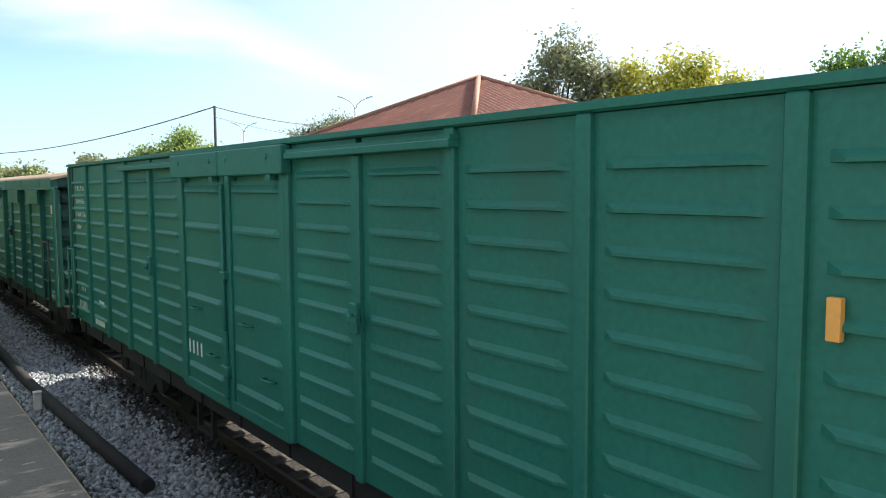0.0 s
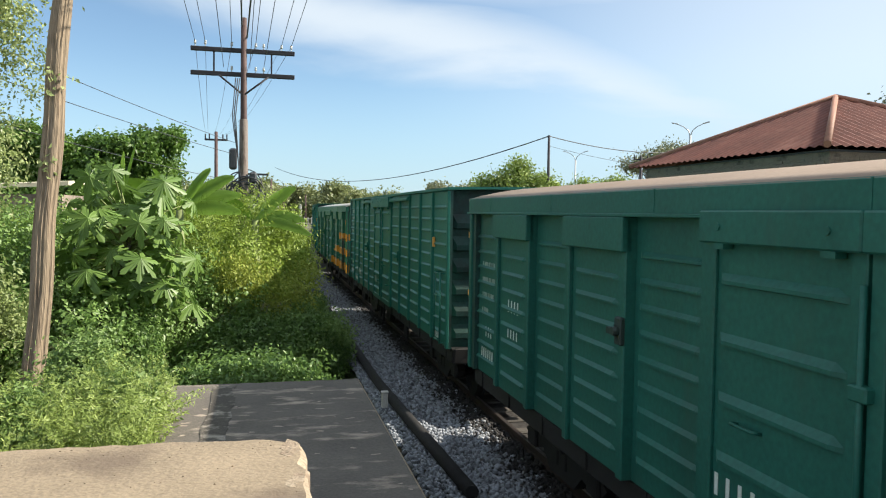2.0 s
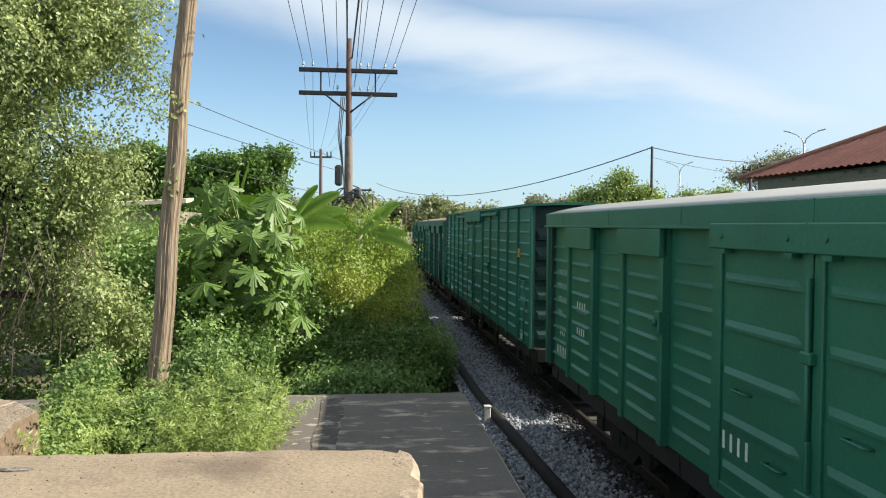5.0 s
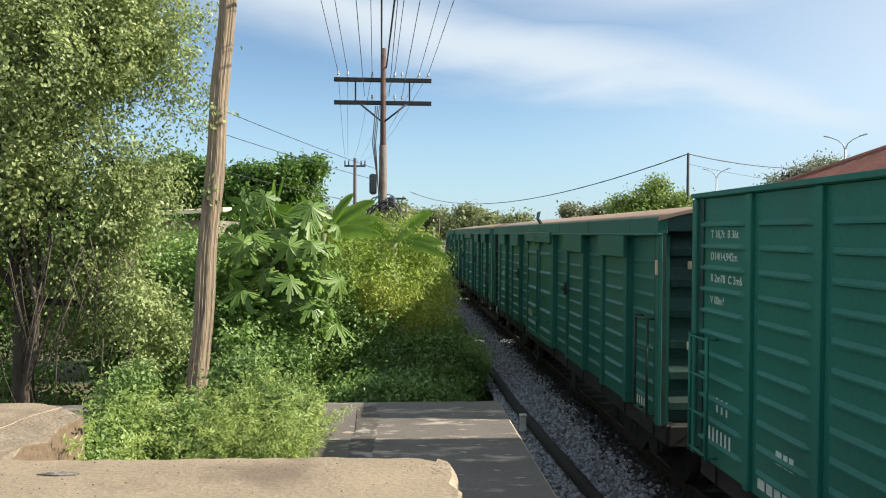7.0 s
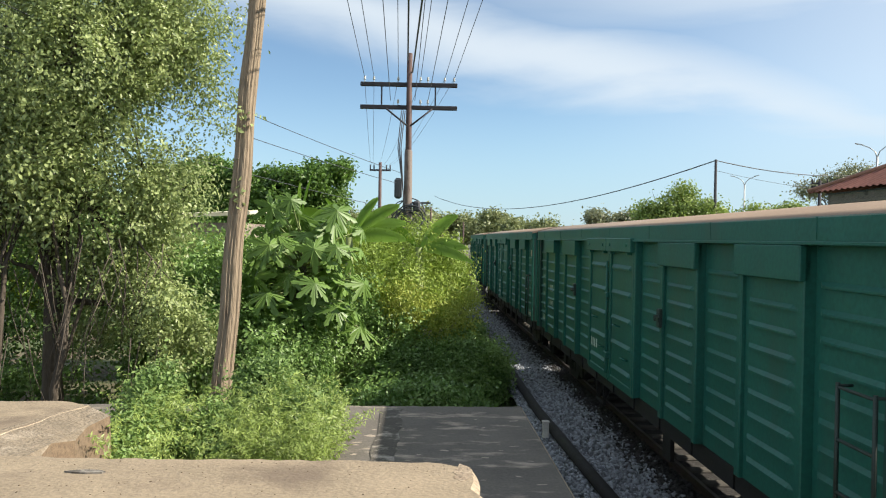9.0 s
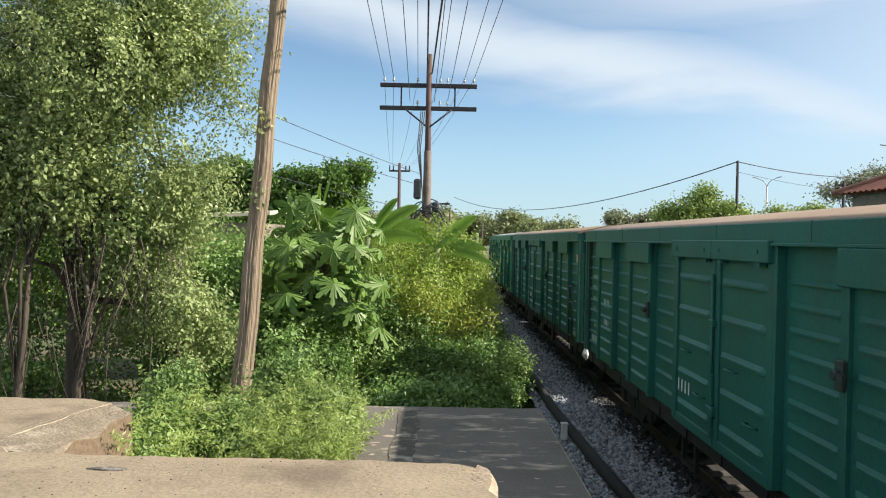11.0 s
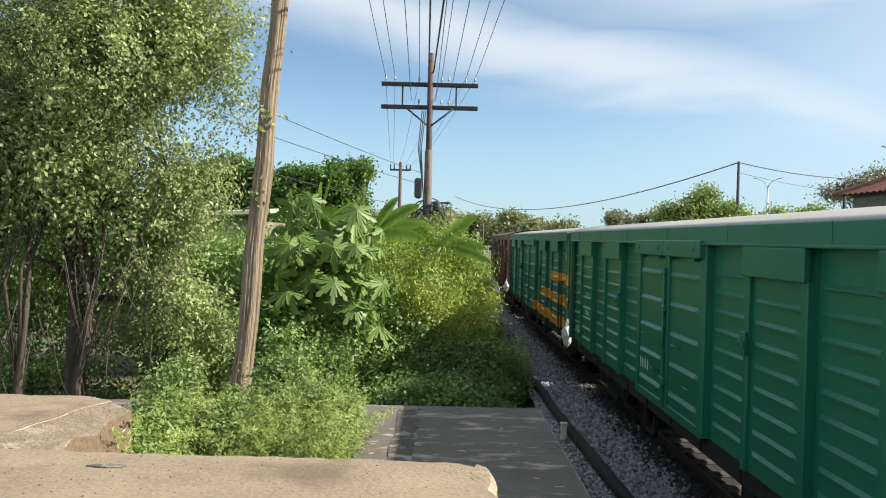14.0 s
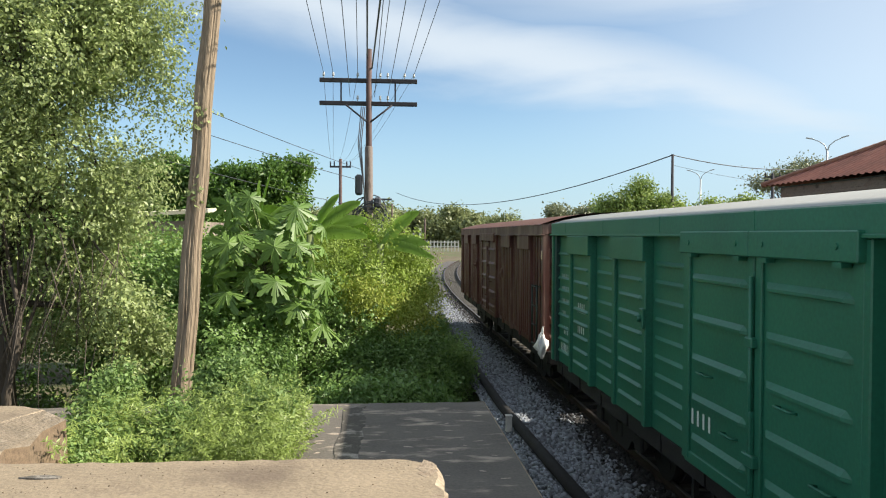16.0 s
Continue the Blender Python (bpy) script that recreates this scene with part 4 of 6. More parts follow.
def build_wagon(kind, P, label):
    w = thing("boxcar", label, "freight wagon", "wagons of the goods train")
    sides = side_parts(kind, P)
    for name, bm, m, lab in sides:
        a = part(name, bm, m, w, lab)
        if m is M_STRIPE and name != "ladder":
            continue
        b = part(name, a.data, None, w, lab)
        b.matrix_basis = pose(0, 0, 0, 0, 0, 180)
    if P["paint"] is M_STRIPE:
        for name, bm, m, lab in side_parts(kind, dict(P, paint=M_BRIGHT)):
            if m is M_BRIGHT:
                b = part(name, bm, m, w, lab)
                b.matrix_basis = pose(0, 0, 0, 0, 0, 180)
            else:
                bm.free()
    part("roof", brown_roof_mesh() if P.get("corrugated") else roof_mesh(kind), P["roof"], w, P["roof_label"])
    for name, bm, m, lab in end_parts(P):
        a = part(name, bm, m, w, lab)
        b = part(name, a.data, None, w, lab)
        b.matrix_basis = pose(0, 0, 0, 0, 0, 180)
    if kind != "high":
        for s in (-1, 1):
            bm = bmesh.new()
            n = 10
            sec = [(-1.38 + 2.76 * i / n, 3.345 + 0.188 * (1 - abs(2 * i / n - 1) ** 2.1)) for i in range(n + 1)]
            y0, y1 = s * 6.93, s * 6.985
            lo = [bm.verts.new((x, y0, 3.2 if z == 0 else z)) for i, (x, z) in enumerate([(-1.38, 0)] + [(-1.38, 3.345)] + sec[1:-1] + [(1.38, 3.345)] + [(1.38, 0)])]
            hi = [bm.verts.new((v.co.x, y1, v.co.z)) for v in lo]
            bm.faces.new(lo)
            bm.faces.new(hi[::-1])
            for i in range(len(lo)):
                bm.faces.new((lo[i], hi[i], hi[(i + 1) % len(lo)], lo[(i + 1) % len(lo)]))
            bmesh.ops.recalc_face_normals(bm, faces=bm.faces)
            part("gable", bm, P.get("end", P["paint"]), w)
    bm = boxm(-0.2, 0.2, -6.9, 6.9, 0.72, 0.98)
    box(bm, -0.16, 0.16, -3.3, 3.3, 0.34, 0.74, bevel=0.02)
    for j in range(9):
        y = -6 + j * 1.5
        box(bm, -1.2, 1.2, y - 0.05, y + 0.05, 0.84, 1.0)
    part("underframe", bm, M_UNDER, w)
    part("floor", boxm(-1.3, 1.3, -6.9, 6.9, 1.0, 1.05), M_UNDER, w)
    bp = bogie_parts()
    for name, bm in bp:
        me = to_mesh(name, bm, M_UNDER)
        for y in (-4.75, 4.75):
            part(name, me, None, w).matrix_basis = pose(0, y, 0)
    me = to_mesh("wheelset", wheelset_mesh(), M_UNDER)
    for y in (-5.625, -3.875, 3.875, 5.625):
        part("wheelset", me, None, w).matrix_basis = pose(0, y, 0.42)
    bm = bmesh.new()
    tube(bm, (-0.75, -1.2, 0.7), (-0.75, 0.2, 0.7), 0.19, 0.19, 12)
    part("brake_reservoir", bm, M_UNDER, w)
    bm = boxm(-1.15, -1.1, -2.2, -1.9, 0.45, 0.86)
    part("brake_bracket", bm, M_UNDER, w)
    bm = boxm(-1.15, -1.1, 1.2, 1.26, 0.4, 0.86)
    box(bm, -1.15, -1.1, 1.66, 1.72, 0.4, 0.86)
    box(bm, -1.15, -1.1, 1.2, 1.72, 0.4, 0.45)
    part("step", bm, M_UNDER, w)
    # reflectors
    tag_m = P.get("tag", M_TAG_P)
    ty, tz = (-5.97, 2.60) if kind == "high" else (-6.98, 2.72)
    part("reflector", boxm(-1.40 if kind == "high" else -1.41, -1.36, ty, ty + 0.055, tz, tz + 0.16, bevel=0.004), tag_m, w, "faded rectangular reflector")
    for z in (1.88, 2.78):
        part("reflector", boxm(-1.02, -0.965, -6.885, -6.865, z, z + 0.09, bevel=0.004), tag_m, w, "faded rectangular reflector")
    # painted lettering at the far end, and bars for the numbers
    zs = (3.11, 2.91, 2.71, 2.51) if kind == "high" else (2.42, 2.22, 2.02, 1.82)
    if kind == "high":
        for k, tx in enumerate(("T 18,7t  B 36t", "D14/14,942m", "R 2m78  C 3m6", "V 80m\u00b3")):
            lettering(w, tx, 6.62, zs[k] + 0.025, 0.1)
    elif not P.get("corrugated"):
        for k, ws in enumerate(((0.05, 0.16, 0.09, 0.05, 0.16), (0.3, 0.09, 0.3), (0.05, 0.16, 0.07, 0.16), (0.05, 0.22))):
            bars(w, 6.62, zs[k] + 0.05, 0.06, [q * 0.8 for q in ws], gap=0.045, x=-1.306, m=M_LETTER_DIM)
    if not P.get("corrugated"):
        xx = -1.357 if kind == "high" else -1.306
        bars(w, 6.45, 1.56, 0.13, (0.03, 0.03, 0.03), 0.075, xx, "initials_bar")
        bars(w, 6.62, 1.28, 0.12, (0.03,) * 6, 0.06, xx)
        bars(w, 1.2, 1.42, 0.14, (0.035,) * 4, 0.085, -1.376, "initials_bar")
        bars(w, -5.95, 1.12, 0.10, (0.03,) * 6, 0.055, xx)
        if kind == "high":
            bars(w, 5.6, 1.14, 0.10, (0.12, 0.1, 0.1, 0.14), 0.03, xx)
            bars(w, 5.3, 1.42, 0.1, (0.09, 0.06, 0.06), 0.03, xx)
        else:
            bars(w, 5.4, 2.02, 0.14, (0.032,) * 4, 0.075, -1.357, "initials_bar")
            bars(w, 5.4, 1.72, 0.10, (0.03,) * 4, 0.07, -1.357)
    # the two types differ in length: running gear and lettering keep their shape
    k = LENGTH[kind]
    stretched = set()
    for ob in w.children:
        m = ob.matrix_basis.copy()
        m.translation.y *= k
        ob.matrix_basis = m
        if ob.type == "MESH" and not ob.name.startswith(("wheelset", "side_frame", "bolster")) and ob.data.name not in stretched:
            stretched.add(ob.data.name)
            ob.data.transform(Matrix.Diagonal((1, k, 1, 1)))
    return w


LENGTH = {"high": 0.95, "low": 1.012}
SLACK = (0.3, 0.4, 0.48, 0.45, 0.42, 0.15, 0.25, 0.45, 0.5, 0.35, 0.12, 0.1)
PITCH, S_FIRST, SPEED, ACC = 14.942, 6.253, 9.407, -0.012


def wagon_pose(i, t, back=0.0):
    s = S_FIRST + SLACK[i] + i * PITCH - SPEED * t - ACC * (t - 8) ** 2 / 2
    (xa, ya, _), (xb, yb, _) = track_at(s - 4.75), track_at(s + 4.75)
    return pose((xa + xb) / 2, (ya + yb) / 2, 0, 0, 0, -math.degrees(math.atan2(xb - xa, yb - ya)))


TRAIN = []


def build_train():
    rb, rg = "roof dusted brown", "pale grey sheet roof"
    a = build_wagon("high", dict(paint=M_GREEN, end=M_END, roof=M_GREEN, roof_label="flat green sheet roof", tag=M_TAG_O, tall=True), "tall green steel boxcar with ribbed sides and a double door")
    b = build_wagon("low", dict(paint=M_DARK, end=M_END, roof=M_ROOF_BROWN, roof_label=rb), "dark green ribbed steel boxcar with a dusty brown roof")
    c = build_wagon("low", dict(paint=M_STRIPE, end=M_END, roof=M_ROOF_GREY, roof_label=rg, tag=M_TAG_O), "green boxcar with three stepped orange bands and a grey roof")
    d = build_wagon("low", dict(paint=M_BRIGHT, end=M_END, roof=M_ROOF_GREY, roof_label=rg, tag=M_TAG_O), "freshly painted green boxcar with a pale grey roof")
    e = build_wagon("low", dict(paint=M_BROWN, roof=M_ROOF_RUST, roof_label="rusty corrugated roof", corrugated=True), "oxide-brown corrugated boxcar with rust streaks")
    order = [a, b, None, c, None, None, None, None, None, d, None, e]
    src = [a, b, a, c, a, b, b, b, b, d, c, e]
    for i in range(12):
        ob = order[i] or copy_thing(src[i], wagon_pose(i, 0))
        TRAIN.append((ob, i))
    lettering(TRAIN[2][0], "VINH", 4.3, 1.36, 0.25, x=-1.398)


def plastic_bag(seed):
    rr = random.Random(seed)
    bm = bmesh.new()
    bmesh.ops.create_icosphere(bm, subdivisions=3, radius=1.0)
    for v in bm.verts:
        f = (v.co.z + 1) / 2
        w = 0.05 + 0.17 * (1 - f) ** 0.6 * (0.35 + f * 0.9 if f < 0.5 else 1)
        q = 1 + 0.5 * noise.noise(v.co * 1.9 + Vector((seed, 0, 0))) + 0.35 * noise.noise(v.co * 5)
        v.co = Vector((v.co.x * w * q * 0.8, v.co.y * w * q, (v.co.z - 1) * 0.27 + 0.04 * rr.uniform(-1, 1)))
    for sgn in (-1, 1):
        path_tube(bm, [(0, sgn * 0.03, -0.05), (0.01, sgn * 0.05, 0.06), (0.02, 0, 0.12)], [0.022, 0.014, 0.008], 5)
    for f in bm.faces:
        f.smooth = True
    return bm


BAGS = []


def build_train_extras():
    by = {i: ob for ob, i in TRAIN}
    # a roof flap standing open over the door of one wagon
    bm = bmesh.new()
    lo = [bm.verts.new(p) for p in ((-1.36, -0.12, 3.36), (-1.36, 0.1, 3.36), (-1.42, 0.16, 3.47), (-1.38, 0.3, 3.61), (-1.38, 0.02, 3.62), (-1.42, -0.02, 3.48))]
    hi = [bm.verts.new(v.co + Vector((0.03, 0, 0.0))) for v in lo]
    bm.faces.new(lo)
    bm.faces.new(hi[::-1])
    for k in range(6):
        bm.faces.new((lo[k], hi[k], hi[(k + 1) % 6], lo[(k + 1) % 6]))
    bmesh.ops.recalc_face_normals(bm, faces=bm.faces)
    part("roof_flap", bm, M_HANDLE, by[5], "bent dark flap standing up from the roof edge")
    bm = bmesh.new()
    path_tube(bm, [(-0.95 + 0.22 * math.cos(k * math.tau / 20), -7.06, 2.35 + 0.22 * math.sin(k * math.tau / 20)) for k in range(21)], [0.014] * 21, 6)
    tube(bm, (-1.15, -7.06, 2.35), (-0.75, -7.06, 2.35), 0.01, 0.01, 6)
    tube(bm, (-0.95, -7.06, 2.35), (-0.95, -6.9, 2.35), 0.02, 0.02, 6)
    part("brake_wheel", bm, M_HANDLE, by[6], "round hand-brake wheel")
    for i, x, y, z, sc, seed in ((10, -1.38, -7.25, 1.30, 0.95, 3), (10, -1.1, -7.15, 2.02, 0.5, 5), (11, -1.4, -7.12, 1.42, 0.85, 8), (8, -1.2, -7.12, 0.98, 0.5, 12), (6, -1.15, -7.1, 1.0, 0.5, 14)):
        bm = plastic_bag(seed)
        bmesh.ops.scale(bm, vec=(sc, sc, sc), verts=bm.verts)
        b = solid("plastic_bag", bm, M_BAG, "crumpled white plastic bag tied to the wagon end", "plastic bag", "bags hung on the train")
        BAGS.append((b, i, pose(x, y, z)))


def motions():
    for ob, i in TRAIN:
        walk(ob, [(k * 0.5, wagon_pose(i, k * 0.5)) for k in range(33)])
        for w in ob.children:
            if w.name.startswith("wheelset"):
                y = w.matrix_basis.translation.y
                rows = []
                for k in range(241):
                    t = k / 15
                    run = SPEED * t + ACC * (t - 8) ** 2 / 2
                    rows.append((t, pose(0, y, 0.42, math.degrees(run / 0.42) % 360, 0, 0)))
                walk(w, rows)
    for ob, i, m in BAGS:
        walk(ob, [(k * 0.5, wagon_pose(i, k * 0.5) @ m) for k in range(33)])


# ---------------------------------------------------------------- poles, wires, buildings
def wire(pts, r=0.012, name="overhead_wire", label="thin dark overhead wire", sag=None):
    cu = bpy.data.curves.new(name, "CURVE")
    cu.dimensions, cu.bevel_depth, cu.bevel_resolution = "3D", r, 1
    sp = cu.splines.new("POLY")
    a, b = Vector(pts[0]), Vector(pts[1])
    n = 24
    sp.points.add(n)
    for i in range(n + 1):
        f = i / n
        p = a.lerp(b, f)
        p.z -= (sag or 0) * 4 * f * (1 - f)
        sp.points[i].co = (*p, 1)
    cu.materials.append(M_WIRE)
    return tagged(new(name, cu), label, "cable", "overhead wires")


def build_wood_pole():
    p = thing("wooden_pole", "weathered grey-brown wooden pole leaning among the weeds", "utility pole", at=pose(-2.6, 9.66, -0.35))
    bm = bmesh.new()
    n, m = 46, 40
    rr = random.Random(17)
    groove = [1 - (rr.uniform(0.05, 0.16) if rr.random() < 0.3 else rr.uniform(0, 0.04)) for _ in range(m)]
    rings = []
    for k in range(n + 1):
        f = k / n
        cx, cy, cz = 0.62 * f + 0.012 * math.sin(k * 0.6), 0.14 * f, 8.4 * f
        r = 0.135 - 0.035 * f + 0.004 * math.sin(k * 0.9)
        for j in range(m):
            if rr.random() < 0.12:
                groove[j] = 1 - (rr.uniform(0.05, 0.17) if rr.random() < 0.3 else rr.uniform(0, 0.04))
        rings.append([bm.verts.new((cx + r * groove[j] * math.cos(j * math.tau / m), cy + r * groove[j] * math.sin(j * math.tau / m), cz)) for j in range(m)])
    for r, q in zip(rings, rings[1:]):
        for j in range(m):
            bm.faces.new((r[j], r[(j + 1) % m], q[(j + 1) % m], q[j]))
    bm.faces.new(rings[-1])
    part("pole", bm, M_WOOD, p)
    v = leaf_mass("creeper", [(0.27, 0.0, 3.9, 0.17, 0.17, 0.5), (0.4, 0.0, 5.0, 0.13, 0.13, 0.3), (0.1, 0, 1.6, 0.2, 0.2, 0.6)], 40, 6, 0.05, 0.07, 0.04, M_LEAF_TREE)
    part("creeper", v, None, p, "sparse climbing creeper")


def build_utility_pole():
    p = thing("telegraph_pole", "rusty steel pole with two dark crossarms and insulators", "utility pole", at=pose(-0.38, 20.6, -0.35))
    bm = bmesh.new()
    path_tube(bm, [(0, 0, 5.2), (0.0, 0, 5.9), (0.0, 0, 8.45)], [0.085, 0.085, 0.075], 12)
    part("pole", bm, M_STEELPOLE, p)
    bm = bmesh.new()
    path_tube(bm, [(0, 0, 0), (0, 0, 3.0), (0, 0, 5.84), (0, 0, 5.86)], [0.135, 0.125, 0.105, 0.095], 14)
    part("pole_base", bm, M_POLEBASE, p, "pale grey lower section of the pole")
    for z in (7.61, 7.0):
        arm = part("crossarm", boxm(-1.31, 1.29, -0.05, 0.05, z - 0.055, z + 0.055, bevel=0.01), M_ARM, p)
        for x in (-1.2, -0.95, -0.3, 0.3, 0.5, 0.95, 1.2):
            if z > 7.3 or abs(x) < 0.7:
                bm = bmesh.new()
                tube(bm, (x, 0, z + 0.05), (x, 0, z + 0.13), 0.012, 0.012, 6)
                tube(bm, (x, 0, z + 0.12), (x, 0, z + 0.17), 0.035, 0.028, 8)
                tube(bm, (x, 0, z + 0.165), (x, 0, z + 0.21), 0.022, 0.03, 8)
                part("insulator", bm, M_INSUL, arm, "pale porcelain insulator")
    for x in (-0.74, 0.70):
        part("strap", boxm(x - 0.02, x + 0.02, -0.03, 0.03, 7.05, 7.56), M_ARM, p)
    for s in (-1, 1):
        bm = bmesh.new()
        tube(bm, (s * 0.04, -0.06, 6.5), (s * 0.62, -0.06, 6.96), 0.025, 0.025, 6)
        part("brace", bm, M_ARM, p)
    # cable coils and boxes low on the pole
    rr = random.Random(2)
    for k in range(9):
        r = rr.uniform(0.26, 0.42)
        bm = bmesh.new()
        c = Vector((rr.uniform(-0.15, 0.15), -0.12 + rr.uniform(-0.1, 0.1), 3.95 + rr.uniform(-0.25, 0.2)))
        tl = rr.uniform(-0.4, 0.4)
        path_tube(bm, [c + Vector((r * math.cos(a * math.tau / 18), tl * r * math.sin(a * math.tau / 18), r * 1.1 * math.sin(a * math.tau / 18))) for a in range(18)], [0.016] * 18, 5)
        part("cable_coil", bm, M_WIRE, p, "coiled black cable")
    part("splice_box", boxm(-0.36, -0.16, -0.15, 0.05, 4.55, 5.1, bevel=0.05), M_WIRE, p, "black cable splice closure")
    part("splice_box", boxm(0.14, 0.34, -0.15, 0.05, 4.2, 4.5, bevel=0.05), M_WIRE, p, "black cable splice closure")
    part("bracket", boxm(-0.03, 0.62, -0.04, 0.0, 4.42, 4.47), M_WIRE, p)
    for k in range(3):
        bm = bmesh.new()
        path_tube(bm, [(-0.1 - 0.05 * k, -0.1, 6.9), (-0.2 - 0.04 * k, -0.12, 5.9), (-0.12, -0.14, 4.7), (-0.05 * k, -0.14, 3.8)], [0.014] * 4, 5)
        part("down_cable", bm, M_WIRE, p)
    # lines that run over the camera's left shoulder and away to the next pole
    for x in (-1.2, -0.95, -0.3, 0.3, 0.95, 1.2):
        wire([(-0.38 + x, 20.6, 7.44), (1.1 + x * 1.15, -30, 8.5)], 0.007, sag=0.25)
        wire([(-0.38 + x, 20.6, 7.44), (-3.4 + x * 0.6, 62, 9.0)], 0.006, sag=0.5)
    for x in (-0.5, 0.15, 0.5):
        wire([(-0.38 + x, 20.6, 6.83), (1.0 + x * 1.2, -30, 8.3)], 0.007, sag=0.25)
    for dx, z in ((-0.05, 7.9), (0.08, 7.6)):
        wire([(-0.38 + dx, 20.6, z), (1.0 + dx * 8, -30, 8.6)], 0.02, sag=0.5, label="thick black bundled cable")
    for z0, z1 in ((4.9, 6.0), (4.6, 5.2), (3.9, 4.4)):
        wire([(-0.6, 20.6, z0), (-9.5, 4.0, z1 + 1.8)], 0.007, sag=0.3)


def build_far_poles():
    p = thing("telegraph_pole", "distant pole with a short crossarm and insulators", "utility pole", at=pose(-3.4, 62, -0.35))
    bm = bmesh.new()
    path_tube(bm, [(0, 0, 0), (0, 0, 9.55)], [0.17, 0.12], 8)
    part("pole", bm, M_STEELPOLE, p)
    arm = part("crossarm", boxm(-0.85, 0.85, -0.06, 0.06, 8.85, 8.99), M_ARM, p)
    for x in (-0.8, -0.5, 0.0, 0.5, 0.8):
        bm = bmesh.new()
        tube(bm, (x, 0, 8.98), (x, 0, 9.35), 0.05, 0.06, 6)
        part("insulator", bm, M_ARM, arm)
    q = thing("power_pole", "slim grey pole carrying a sagging cable beyond the train", "utility pole", at=pose(17.34, 44.76, -0.35))
    bm = bmesh.new()
    path_tube(bm, [(0, 0, 0), (0, 0, 8.4)], [0.12, 0.08], 8)
    part("pole", bm, M_ARM, q)
    wire([(17.34, 44.76, 8.0), (2.0, 118, 9.6)], 0.035, label="thick dark sagging overhead cable", sag=2.4)
    wire([(17.34, 44.76, 8.0), (42, 62, 10.0)], 0.03, label="thick dark sagging overhead cable", sag=1.0)
    wire([(17.34, 44.76, 7.4), (48, 62, 8.6)], 0.012, sag=1.2)
    r = thing("power_pole", "pole with crossarms beyond the brick house", "utility pole", at=pose(23.2, 44, -0.35))
    bm = bmesh.new()
    path_tube(bm, [(0, 0, 0), (0, 0, 7.2)], [0.12, 0.09], 8)
    part("pole", bm, M_ARM, r)
    for z in (6.8, 7.0):
        part("crossarm", boxm(-0.5, 0.5, -0.04, 0.04, z, z + 0.08), M_ARM, r)
    for x in (-0.45, 0.0, 0.45):
        bm = bmesh.new()
        tube(bm, (x, 0, 7.05), (x, 0, 7.3), 0.04, 0.05, 6)
        part("insulator", bm, M_ARM, r)


def street_lamp():
    p = thing("street_lamp", "tall galvanised street lamp with two raised arms", "street lamp", "street lamps along the road")
    bm = bmesh.new()
    path_tube(bm, [(0, 0, 0), (0, 0, 9.6)], [0.12, 0.07], 8)
    part("pole", bm, M_LAMP, p)
    for s in (-1, 1):
        bm = bmesh.new()
        path_tube(bm, [(0, 0, 9.5), (s * 0.15, 0, 9.95), (s * 0.5, 0, 10.25), (s * 0.95, 0, 10.45)], [0.045, 0.04, 0.035, 0.03], 6)
        a = part("arm", bm, M_LAMP, p)
        bm = boxm(-0.26, 0.26, -0.1, 0.1, -0.04, 0.04, bevel=0.02)
        h = part("lamp_head", bm, M_LAMP, a)
        h.matrix_basis = pose(s * 1.15, 0, 10.52, 0, -s * 14, 0)
    return p


